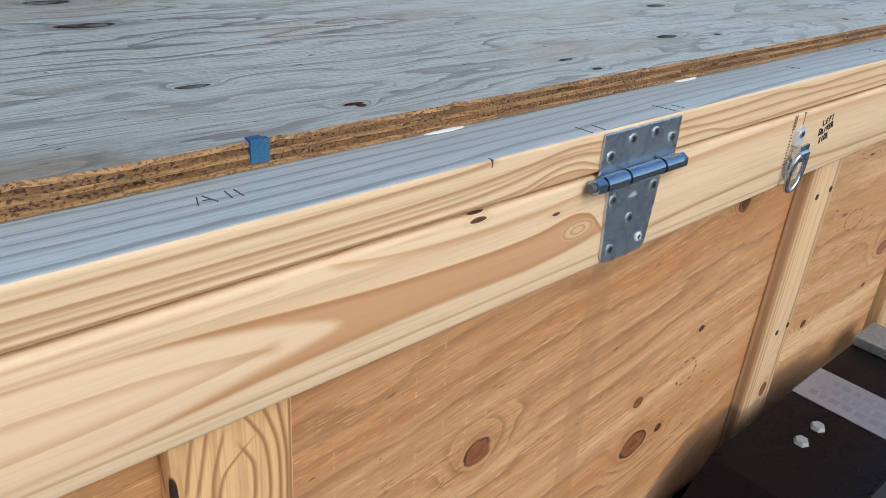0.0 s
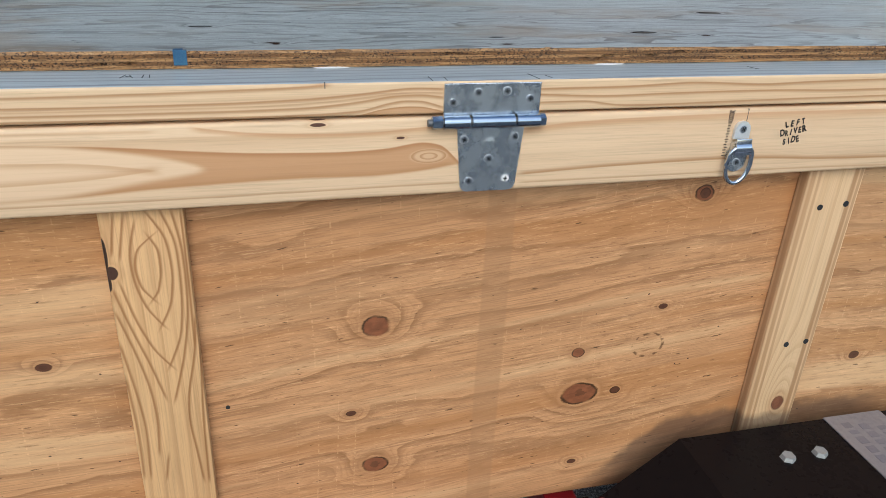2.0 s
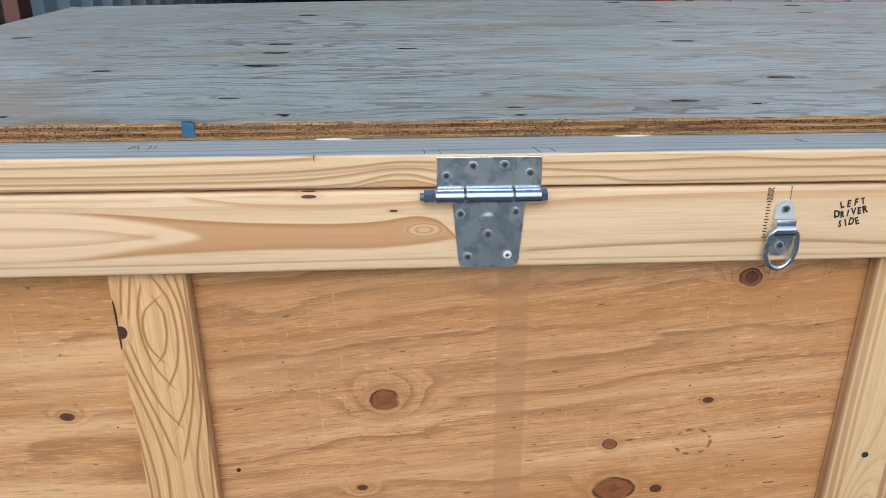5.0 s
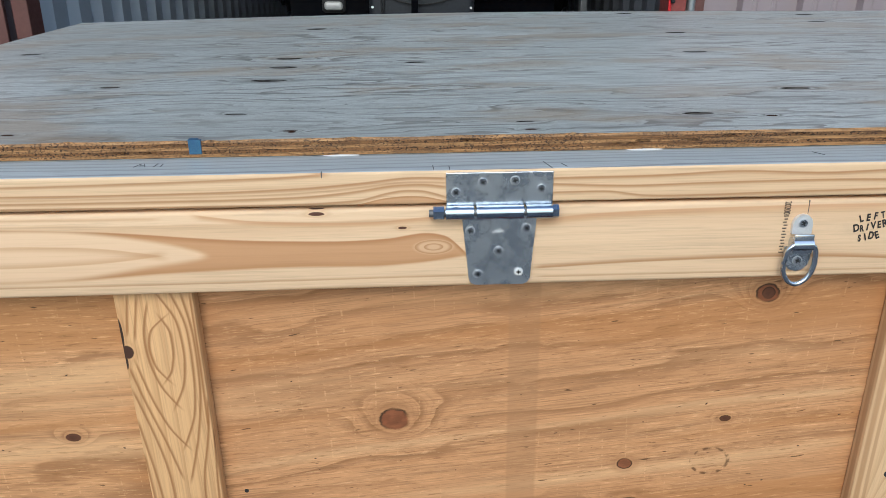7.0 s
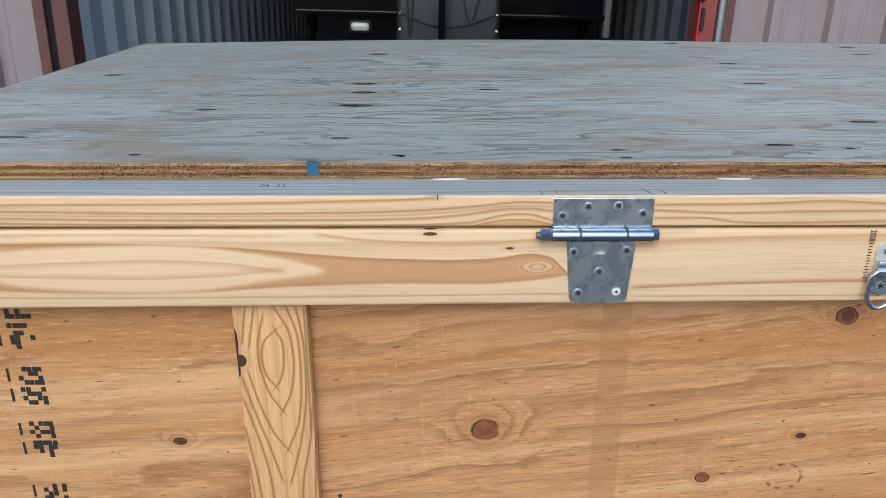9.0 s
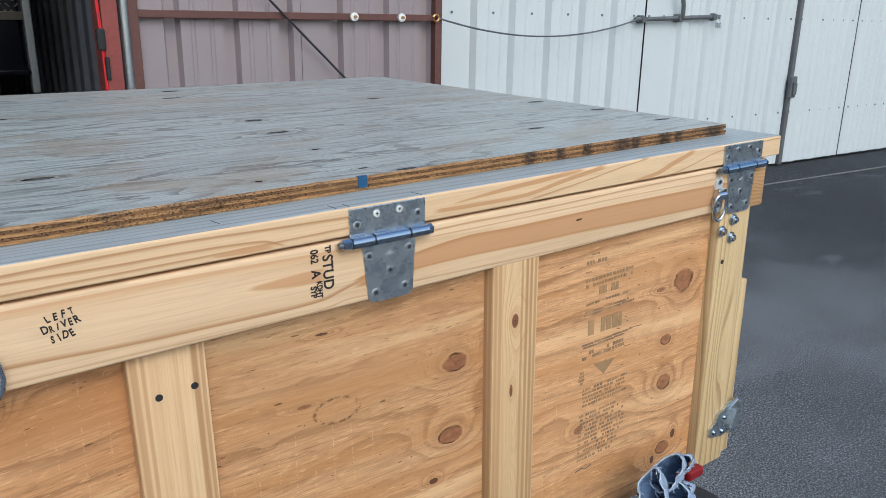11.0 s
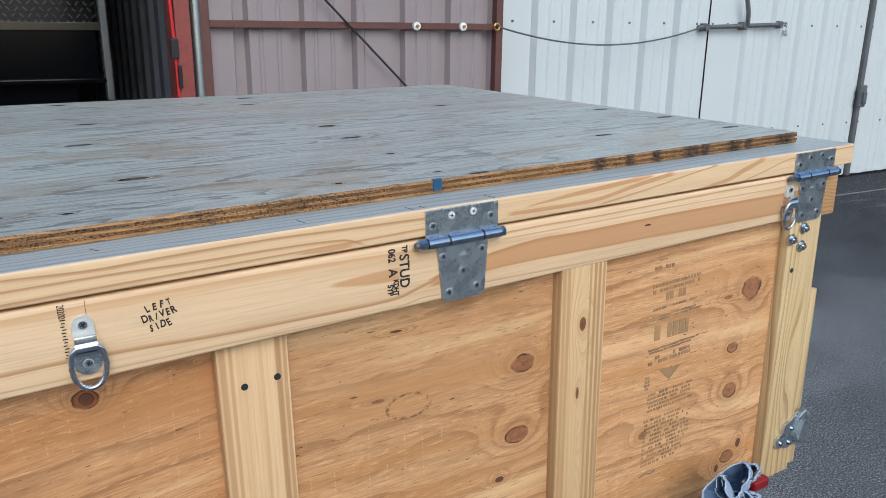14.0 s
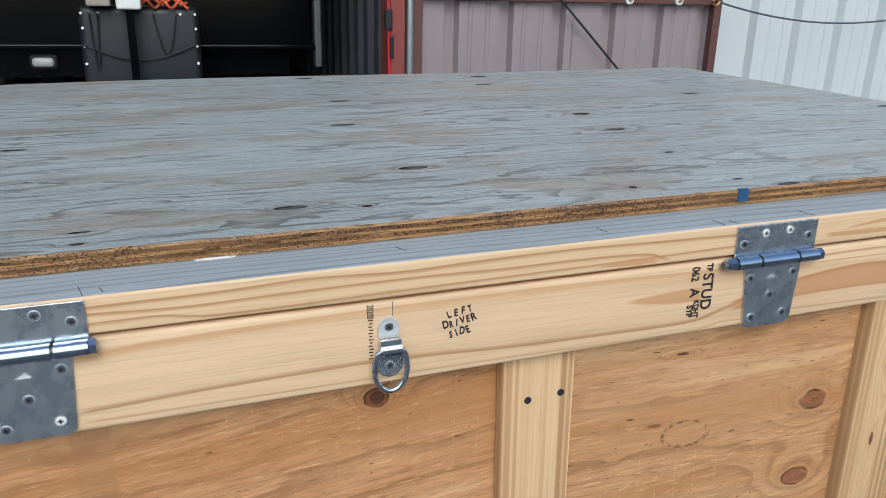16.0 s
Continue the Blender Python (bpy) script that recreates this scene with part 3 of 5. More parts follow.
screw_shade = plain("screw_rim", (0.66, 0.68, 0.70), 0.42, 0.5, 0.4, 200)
white_metal = plain("white_screw", (0.80, 0.80, 0.78), 0.45, 0.1, 0.15, 200)
bolt_grey = plain("grey_bolt_head", (0.34, 0.34, 0.33), 0.5, 0.3, 0.3, 100)
slot_shade = plain("recess_shade", (0.015, 0.015, 0.016), 0.7)
ink = plain("black_ink", (0.022, 0.018, 0.016), 0.75, vary=0.3)
faded_ink = plain("faded_ink", (0.25, 0.150, 0.075), 0.8, vary=0.8, size=160, other=(0.46, 0.27, 0.12))
worn_ink = plain("worn_ink", (0.17, 0.105, 0.062), 0.8, vary=0.95, size=260, other=(0.44, 0.26, 0.12))
pencil = plain("pencil_mark", (0.07, 0.07, 0.075), 0.6)
blue_tape = plain("blue_tape", (0.006, 0.060, 0.15), 0.5, vary=0.8, size=190, other=(0.05, 0.14, 0.22))
caulk = plain("white_caulk", (0.72, 0.72, 0.70), 0.5, vary=0.15)
red_paint = plain("red_paint", (0.24, 0.009, 0.013), 0.35, vary=0.35, size=20)
black_steel = plain("black_fender_paint", (0.006, 0.005, 0.006), 0.30, 0.0, 0.6, 18, 0.05, other=(0.012, 0.008, 0.007), spec=0.07)
alu = plain("aluminium_plate", (0.33, 0.33, 0.365), 0.45, 0.6, 0.5, 40, 0.05)
worn_alu = plain("worn_lettering", (0.20, 0.20, 0.23), 0.5, 0.5, 0.8, 160, other=(0.32, 0.32, 0.35))
galv_mat = plain("galvanised_steel", (0.42, 0.45, 0.46), 0.42, 0.85, 0.5, 30, 0.03)
rubber = plain("black_rubber", (0.014, 0.014, 0.015), 0.75, vary=0.4, relief=0.1)
denim = plain("faded_denim", (0.17, 0.24, 0.37), 0.95, vary=0.75, size=120, relief=0.5, other=(0.42, 0.48, 0.58))
denim_pale = plain("frayed_denim", (0.46, 0.52, 0.62), 0.95, vary=0.5, size=300, other=(0.25, 0.33, 0.46))
denim_shaded = plain("denim_fold_shade", (0.11, 0.175, 0.30), 0.95, vary=0.5, size=120, relief=0.4)
white_sheet = plain("white_wall_sheet", (0.545, 0.575, 0.59), 0.42, 0.0, 0.16, 1.2, other=(0.46, 0.48, 0.49))
mauve_sheet = plain("primer_wall_sheet", (0.27, 0.222, 0.232), 0.5, 0.0, 0.3, 1.5, other=(0.21, 0.17, 0.178))
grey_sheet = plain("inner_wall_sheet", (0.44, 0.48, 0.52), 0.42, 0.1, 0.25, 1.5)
# darker copy of the inner sheet, with the hangar's shade put into its colour
shaded_sheet = plain("shaded_wall_sheet", (0.085, 0.088, 0.10), 0.5, 0.1, 0.3, 1.5)
rust_paint = plain("red_oxide_steel", (0.115, 0.045, 0.036), 0.6, vary=0.5, size=12, other=(0.07, 0.03, 0.025))
post_red = plain("red_column_paint", (0.24, 0.05, 0.04), 0.55, vary=0.4, size=10)
bright_red = plain("bright_red_strap", (0.55, 0.015, 0.02), 0.5)
dark_gap = plain("dark_gap", (0.02, 0.02, 0.022), 0.8)
grey_steel = plain("grey_bolt_steel", (0.16, 0.165, 0.17), 0.5, 0.5, 0.4, 40)
rv_black = plain("rv_black_gloss", (0.003, 0.0035, 0.005), 0.16, vary=0.3, size=6, spec=0.12)
rv_plate = plain("diamond_plate", (0.075, 0.068, 0.060), 0.35, 0.9, 0.4, 20)
tank_plastic = plain("tank_cover_plastic", (0.012, 0.015, 0.021), 0.5, vary=0.4, size=14, relief=0.05)
tan_plastic = plain("tan_plastic", (0.32, 0.29, 0.24), 0.5)
orange_cord = plain("orange_cord", (0.55, 0.09, 0.03), 0.5)
lamp_white = plain("lamp_lens", (0.42, 0.42, 0.41), 0.15, vary=0.1)
brass = plain("brass_ring", (0.45, 0.26, 0.10), 0.4, 0.8)
concrete = plain("floor_concrete", (0.10, 0.095, 0.09), 0.8, vary=0.5, size=4)


def asphalt():
    m, t, b, (x, y, z) = start("asphalt", 1.0, 0.0, 0.04)
    stone = noise_at(t, x, y, z, 150.0, 6.0, 0.9)
    mid = noise_at(t, x, y, z, 9.0, 4.0)
    big = noise_at(t, x, y, z, 0.55, 5.0, 0.6)
    col = mix(t, stone.step(0.46, 0.62), (0.060, 0.063, 0.068), (0.42, 0.44, 0.46))
    col = mix(t, mid.step(0.4, 0.75) * 0.5, col, (0.155, 0.158, 0.162))
    col = mix(t, big.step(0.42, 0.62) * 0.4, col, (0.045, 0.045, 0.047))
    # shade near the wall put into the colour, plus pale scuffed streaks
    wall_shade = (x * 0.87 + y * 0.5 + (big - 0.5) * 5.0 + (mid - 0.5) * 0.8).step(2.4, 6.0)
    col = mix(t, wall_shade * 0.86, col, (0.030, 0.032, 0.036))
    scuff = noise_at(t, x * 0.5 + y * 2.6, y * 0.6 - x * 1.1, 3.0, 1.0, 5.0, 0.65).step(0.58, 0.70)
    col = mix(t, scuff * 0.22, col, (0.26, 0.27, 0.28))
    chip = noise_at(t, x, y, z, 120.0, 2.0, 0.5).step(0.61, 0.69)
    col = mix(t, chip * 0.75, col, (0.42, 0.41, 0.40))
    t.links.new(col, b.inputs["Base Color"])
    bump(t, b, stone, 0.5, 0.003)
    return m


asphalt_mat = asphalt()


# ---- mesh helpers ----
def box(bm, x0, x1, y0, y1, z0, z1, bevel=0.0, seg=2):
    c = bmesh.ops.create_cube(bm, size=1.0)["verts"]
    bmesh.ops.scale(bm, vec=(x1 - x0, y1 - y0, z1 - z0), verts=c)
    bmesh.ops.translate(bm, vec=((x0 + x1) / 2, (y0 + y1) / 2, (z0 + z1) / 2), verts=c)
    if bevel:
        es = list({e for v in c for e in v.link_edges})
        bmesh.ops.bevel(bm, geom=es, offset=bevel, segments=seg, affect="EDGES", profile=0.5)
    return bm


def boxed(*a, **k):
    return box(bmesh.new(), *a, **k)


def tube(bm, a, b, r, n=12, r2=None):
    a, b = Vector(a), Vector(b)
    d = b - a
    m = Matrix.Translation((a + b) / 2) @ d.to_track_quat("Z", "Y").to_matrix().to_4x4()
    bmesh.ops.create_cone(bm, cap_ends=True, segments=n, radius1=r, radius2=r if r2 is None else r2, depth=d.length, matrix=m)
    return bm


def prism(bm, outline, y0, y1):
    """A plate from an outline in x and z, between two depths."""
    f = [bm.verts.new((x, y0, z)) for x, z in outline]
    k = [bm.verts.new((x, y1, z)) for x, z in outline]
    n = len(outline)
    bm.faces.new(f), bm.faces.new(k[::-1])
    for i in range(n):
        bm.faces.new((f[i], k[i], k[(i + 1) % n], f[(i + 1) % n]))
    bmesh.ops.recalc_face_normals(bm, faces=bm.faces)
    return bm


def wire(bm, pts, r, n=8, closed=False):
    """A bent rod along points."""
    pts = [Vector(p) for p in pts]
    rings = []
    for i, p in enumerate(pts):
        d = (pts[(i + 1) % len(pts)] - pts[i - 1]) if closed or 0 < i < len(pts) - 1 else (pts[1] - pts[0] if i == 0 else pts[-1] - pts[-2])
        q = d.to_track_quat("Z", "Y")
        rings.append([bm.verts.new(p + q @ Vector((r * math.cos(2 * math.pi * k / n), r * math.sin(2 * math.pi * k / n), 0))) for k in range(n)])
    for i in range(len(rings) if closed else len(rings) - 1):
        a, b = rings[i], rings[(i + 1) % len(rings)]
        s = 0
        if closed and i == len(rings) - 1:
            s = min(range(n), key=lambda j: (a[0].co - b[j].co).length)
        for k in range(n):
            bm.faces.new((a[k], a[(k + 1) % n], b[(k + 1 + s) % n], b[(k + s) % n]))
    if not closed:
        bm.faces.new(rings[0][::-1]), bm.faces.new(rings[-1])
    bmesh.ops.recalc_face_normals(bm, faces=bm.faces)
    return bm


def part(name, bm, material, parent=None, label="", smooth=False, extra=()):
    me = bpy.data.meshes.new(name)
    bm.to_mesh(me)
    bm.free()
    for mt in (material, *extra):
        me.materials.append(mt)
    if smooth:
        for p in me.polygons:
            p.use_smooth = True
        me.set_sharp_from_angle(angle=radians(40))
    ob = new(name, me)
    if parent:
        ob.parent = parent
    return tagged(ob, label)


def again(ob, x=0.0, y=0.0, z=0.0, ry=0.0, parent=None, material=None):
    """Another piece on the same mesh, moved from the first."""
    o = new(ob.name.split(".")[0], ob.data)
    o.parent = parent or ob.parent
    o.matrix_basis = Matrix.Translation((x, y, z)) @ Matrix.Rotation(radians(ry), 4, "Y")
    return o


def thing(name, label, category, m=None, group="", kind=""):
    ob = new(name)
    ob.empty_display_size = 0.1
    if m is not None:
        ob.matrix_basis = m
    return tagged(ob, label, category, group, kind)


def writing(name, text, size, m, parent, material, stretch=1.0, heavy=0.00025):
    cu = bpy.data.curves.new(name, "FONT")
    cu.body, cu.size, cu.extrude, cu.align_x, cu.align_y = text, size, 0.0002, "CENTER", "CENTER"
    cu.offset = heavy
    cu.materials.append(material)
    ob = new(name, cu)
    ob.parent = parent
    ob.matrix_basis = m @ Matrix.Diagonal((stretch, 1, 1, 1))
    return ob


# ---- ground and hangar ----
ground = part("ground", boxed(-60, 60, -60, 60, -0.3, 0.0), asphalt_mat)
tagged(ground, "dark grey worn asphalt apron in front of the hangars", "ground", kind="structure")


def ribbed(length, height, pitch, depth, wide=0.055, top=0.03, minor=0.006, first=0.1, thick=0.0012):
    """A sheet of ribbed steel in x and z; the ribs stand out towards -y by depth (or inwards where depth is below 0)."""
    prof = [(0.0, 0.0)]
    x = first
    while x < length - wide:
        prof += [(x - wide / 2, 0.0), (x - top / 2, -depth), (x + top / 2, -depth), (x + wide / 2, 0.0)]
        for s in (0.34, 0.66):
            c = x + pitch * s
            if c < length - 0.03:
                prof += [(c - 0.014, 0.0), (c - 0.007, -minor), (c + 0.007, -minor), (c + 0.014, 0.0)]
        x += pitch
    prof.append((length, 0.0))
    bm = bmesh.new()
    lo = [bm.verts.new((a, b, 0)) for a, b in prof]
    hi = [bm.verts.new((a, b, height)) for a, b in prof]
    lo2 = [bm.verts.new((a, b + thick, 0)) for a, b in prof]
    hi2 = [bm.verts.new((a, b + thick, height)) for a, b in prof]
    for i in range(len(prof) - 1):
        bm.faces.new((lo[i], lo[i + 1], hi[i + 1], hi[i]))
        bm.faces.new((lo2[i + 1], lo2[i], hi2[i], hi2[i + 1]))
        bm.faces.new((hi[i], hi[i + 1], hi2[i + 1], hi2[i]))
        bm.faces.new((lo[i + 1], lo[i], lo2[i], lo2[i + 1]))
    bm.faces.new((lo[0], hi[0], hi2[0], lo2[0]))
    bm.faces.new((lo2[-1], hi2[-1], hi[-1], lo[-1]))
    return bm


def sheets(parent, material, x0, count, each, height, pitch, depth, z0=0.02, y=0.0, **k):
    """Sheets of ribbed steel side by side, each a piece of its own."""
    first = part("sheet", ribbed(each - 0.003, height, pitch, depth, first=pitch / 2 + 0.065, **k), material, parent)
    first.matrix_basis = Matrix.Translation((x0, y, z0))
    for i in range(1, count):
        again(first, x0 + i * each, y, z0)


joint = part("pavement_joint", boxed(-9.0, 9.0, -0.012, 0.012, 0.0, 0.004), plain("joint_filler", (0.16, 0.155, 0.15), 0.9, vary=0.5, size=20))
joint.matrix_basis = Matrix.Translation((7.7, 2.81, 0)) @ Matrix.Rotation(radians(-3.6), 4, "Z")
tagged(joint, "pale thin joint line across the asphalt apron", "joint", kind="structure")

# neighbouring hangar front, white sheets hung on folding doors
WALL = Matrix.Translation((3.17, 3.51, 0)) @ Matrix.Rotation(radians(-2), 4, "Z")
wall_east = thing("wall_east", "white ribbed steel front of the neighbouring hangars", "wall", WALL, kind="structure")
PITCH = 0.325
part("backing", boxed(0.0, 16.0, 0.05, 0.15, 0, 4.6), dark_gap, wall_east)
EDGES = (0.14, 2.09, 4.12, 5.12, 6.28, 7.25, 8.4, 10.2, 12.4, 14.6, 16.0)
for a, b in zip(EDGES, EDGES[1:]):
    gap = 0.018 if abs(b - 4.12) > 0.01 else 0.06
    s = part("sheet", ribbed(b - a - gap, 4.5, PITCH, 0.045 if a < 1 else 0.030 if a < 3 else 0.016, first={0.14: 0.31, 2.09: 0.42}.get(a, 0.18), wide=0.10, top=0.05), white_sheet, wall_east)
    s.matrix_basis = Matrix.Translation((a, 0, 0.03))
part("corner_trim", boxed(0.02, 0.10, -0.03, 0.05, 0, 4.6, bevel=0.004), white_sheet, wall_east)
# dark strip stands in for the shade in the door gap
part("gap_strip", boxed(4.066, 4.115, -0.035, 0.04, 0.02, 4.5, bevel=0.006), grey_steel, wall_east, "dark grey strip put in for the shade of the door gap")
bm = boxed(4.03, 4.12, -0.075, -0.036, 0.66, 0.86, bevel=0.012)
box(bm, 4.05, 4.10, -0.095, -0.07, 0.69, 0.80, bevel=0.008)
part("door_pull", bm, grey_steel, wall_east)
screw_ = part("screw", tube(bmesh.new(), (0, -0.006, 0), (0, 0.0, 0), 0.009, 8), grey_steel, wall_east)
screw_.matrix_basis = Matrix.Translation((0.25, 0, 1.37))
for row, z in enumerate((1.37, 0.52)):
    for i in range(40):
        if row + i:
            again(screw_, 0.25 + i * 0.17, 0, z)


def slide_bolt(x, z, turn, lever):
    """A long sliding bolt with keepers, a lever and a hanging padlock."""
    b = thing("slide_bolt", "dark steel sliding bolt with lever on white door sheets", "bolt", WALL @ Matrix.Translation((x, -0.045, z)) @ Matrix.Rotation(radians(turn), 4, "Y"), group="bolts of the hangar doors")
    part("rod", tube(bmesh.new(), (-0.5, 0, 0), (0.5, 0, 0), 0.017, 10), grey_steel, b, smooth=True)
    for c in (-0.42, 0.0, 0.42):
        part("keeper", tube(boxed(c - 0.022, c + 0.022, 0.0, 0.042, -0.03, 0.03, bevel=0.005), (c, -0.002, 0), (c, -0.026, 0), 0.026, 12), grey_steel, b)
    part("lever", wire(bmesh.new(), [(0.02, -0.02, 0), (0.01, -0.03, lever * 0.1), (-0.03, -0.035, lever * 0.22)], 0.018), grey_steel, b, smooth=True)
    part("padlock", wire(boxed(0.43, 0.475, -0.045, -0.015, -0.09, -0.045, bevel=0.005), [(0.437, -0.03, -0.05), (0.437, -0.03, 0.0), (0.468, -0.03, 0.0), (0.468, -0.03, -0.05)], 0.005), zinc, b)
    return b


slide_bolt(2.42, 1.36, -2, 1)
slide_bolt(6.45, 1.41, -1, -1)
bm = bmesh.new()
pts = []
for i in range(25):
    s = i / 24
    pts.append(WALL.inverted() @ Vector((3.14 + s * 1.92, 3.25 + s * 0.11, 1.33 + 0.01 * s - 0.115 * 4 * s * (1 - s))))
cable = part("tie_cable", wire(bm, pts, 0.006, 6), grey_steel, smooth=True)
cable.matrix_basis = WALL
tagged(cable, "thin grey steel cable tied from the door to a bolt", "cable")

# open hangar: posts, side walls, floor; added back wall and ceiling keep it dark
X_L, X_R, DEEP, HIGH = -2.02, 1.24, 12.0, 4.4
wall_front = thing("wall_front", "steel front above the open hangar door", "wall", kind="structure")
part("header", boxed(X_L - 8.0, X_R + 1.95, 3.36, 3.5, 3.9, 5.0), mauve_sheet, wall_front)
part("front_panel", boxed(X_L - 8.0, X_L - 0.1, 3.40, 3.5, 0, 3.9), mauve_sheet, wall_front)
part("front_panel", boxed(X_R + 0.1, 3.17, 3.42, 3.5, 0, 3.9), mauve_sheet, wall_front)
part("side_post", boxed(X_R - 0.055, X_R + 0.02, 3.22, 3.42, 0, 4.0, bevel=0.004), post_red, wall_front, "red painted steel door post")
part("side_post", boxed(X_L - 0.08, X_L - 0.0, 3.28, 3.42, 0, 4.0, bevel=0.004), rust_paint, wall_front)
part("pipe", tube(bmesh.new(), (X_R + 0.055, 3.26, 0.0), (X_R + 0.055, 3.26, 4.0), 0.022, 14), galv_mat, wall_front, "galvanised pipe beside the post", smooth=True)
for nm, M4, L in (("wall_west_inner", Matrix.Translation((X_L - 0.06, DEEP, 0)) @ Matrix.Rotation(radians(-90), 4, "Z"), DEEP - 3.5),
                  ("wall_east_inner", Matrix.Translation((X_R + 0.26, 3.5, 0)) @ Matrix.Rotation(radians(90), 4, "Z"), DEEP - 3.5)):
    w = part(nm, ribbed(L, 4.4, 0.34, 0.05, wide=0.20, top=0.09, minor=0.0, first=0.17), grey_sheet if "west" in nm else shaded_sheet)
    w.matrix_basis = M4
    if nm == "wall_west_inner":
        w.matrix_basis = Matrix.Translation((X_L - 0.10, 3.5, 0)) @ Matrix.Rotation(radians(90), 4, "Z") @ Matrix.Diagonal((1, -1, 1, 1))
    tagged(w, "corrugated grey steel side wall inside the hangar", "wall", kind="structure")
    o = part(nm.replace("inner", "outer"), boxed(X_L - 0.30, X_L - 0.20, 3.5, DEEP, 0, 4.6) if "west" in nm else boxed(X_R + 0.36, X_R + 0.46, 3.5, DEEP, 0, 4.6), mauve_sheet)
    tagged(o, "outer skin of the hangar side wall", "wall", kind="structure")
for nm, dims, mt, lab in (("wall_back", (X_L - 0.3, X_R + 0.46, DEEP, DEEP + 0.1, 0, 4.6), shaded_sheet, "back wall added deep inside to keep the hangar dark"),
                          ("ceiling", (X_L - 0.3, X_R + 0.46, 3.5, DEEP + 0.1, 4.6, 4.7), shaded_sheet, "unseen steel roof added to keep the hangar dark"),
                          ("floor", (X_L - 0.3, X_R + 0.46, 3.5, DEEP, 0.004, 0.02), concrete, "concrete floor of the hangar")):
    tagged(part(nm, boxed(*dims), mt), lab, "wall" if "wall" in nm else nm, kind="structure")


def door_leaf(name, m, width, height, bars, brace, label):
    """The inner side of a swung-open door leaf: ribbed sheets in a red-oxide angle frame."""
    d = thing(name, label, "door", m, kind="structure")
    n = max(1, round(width / 0.96))
    sheets(d, mauve_sheet, 0.0, n, width / n, height, width / n / 3, -0.042, z0=0.05, y=0.012, wide=0.085, top=0.055, minor=-0.006)
    for a, b in ((0.0, 0.05), (width - 0.05, width)):
        part("stile", boxed(a, b, -0.03, 0.03, 0.03, height, bevel=0.003), rust_paint, d)
    for z in bars:
        part("cross_bar", boxed(0.05, width - 0.05, -0.028, 0.012, z - 0.019, z + 0.019, bevel=0.003), rust_paint, d)
    a, b = brace
    part("brace", wire(bmesh.new(), [(a[0], -0.045, a[1]), (b[0], -0.045, b[1])], 0.0065, 8), dark_gap, d, "thin dark diagonal brace")
    return d


leaf = door_leaf("door_1", Matrix.Translation((1.315, 3.29, 0)), 1.86, 3.6, (0.12, 1.33, 2.5), ((0.40, 1.72), (1.62, 0.56)),
                 "mauve primer ribbed steel door leaf standing open")
for x in (1.24, 1.56):
    b = part("bolt_washer", tube(bmesh.new(), (x, -0.045, 1.33), (x, -0.028, 1.33), 0.024, 16), white_metal, leaf, "white round washer with a brass bolt")
    part("bolt_head", tube(bmesh.new(), (x, -0.06, 1.33), (x, -0.045, 1.33), 0.009, 8), brass, b)
part("eye_hook", wire(bmesh.new(), [(1.80 + 0.02 * math.cos(k * 0.7), -0.05, 1.33 + 0.02 * math.sin(k * 0.7)) for k in range(9)], 0.007, 6, closed=True), brass, leaf)
door_leaf("door_2", Matrix.Translation((-2.13, 3.27, 0)) @ Matrix.Rotation(radians(197), 4, "Z") @ Matrix.Diagonal((1, -1, 1, 1)), 2.8, 3.6,
          (0.12, 0.47, 2.3), ((2.6, 0.5), (1.3, 1.25)), "mauve primer ribbed steel door leaf, part open")

# red ratchet strap hanging by the post
strap = thing("hanging_strap", "bright red strap with black buckle hanging at the post", "strap", Matrix.Translation((1.165, 3.24, 0)))
part("webbing", wire(bmesh.new(), [(0.005, 0, 3.2), (0.0, -0.01, 1.6), (0.01, -0.02, 1.25), (0.02, -0.01, 0.5)], 0.008, 6), bright_red, strap)
part("buckle", boxed(-0.012, 0.026, -0.042, -0.008, 1.16, 1.26, bevel=0.008), rubber, strap)
part("buckle_handle", boxed(0.014, 0.034, -0.04, -0.012, 1.02, 1.13, bevel=0.006), rubber, strap)

# ---- travel trailer parked inside ----
RY = 5.28
rv = thing("travel_trailer", "black travel trailer nose with diamond plate, parked inside", "trailer", Matrix.Translation((-0.06, RY, -0.07)))
outline = [(0.0, 1.0), (0.0, 1.34), (0.12, 1.9), (0.4, 2.6), (1.2, 3.1), (5.0, 3.2), (5.0, 0.8), (0.6, 0.8), (0.45, 1.0)]
bm = bmesh.new()
a = [bm.verts.new((-1.17, y, z)) for y, z in outline]
b = [bm.verts.new((1.2, y, z)) for y, z in outline]
bm.faces.new(a), bm.faces.new(b[::-1])
for i in range(len(a)):
    bm.faces.new((a[i], b[i], b[(i + 1) % len(a)], a[(i + 1) % len(a)]))
bmesh.ops.recalc_face_normals(bm, faces=bm.faces)
bmesh.ops.bevel(bm, geom=[e for e in bm.edges if abs(e.verts[0].co.x - e.verts[1].co.x) < 0.01], offset=0.05, segments=3, affect="EDGES")
part("body", bm, rv_black, rv)
part("edge_trim", boxed(1.185, 1.235, -0.03, 0.06, 0.86, 2.0, bevel=0.008), grey_steel, rv)
part("lower_lip", boxed(-1.16, 1.19, -0.035, 0.03, 0.985, 1.02, bevel=0.01), rv_black, rv)
bm = bmesh.new()
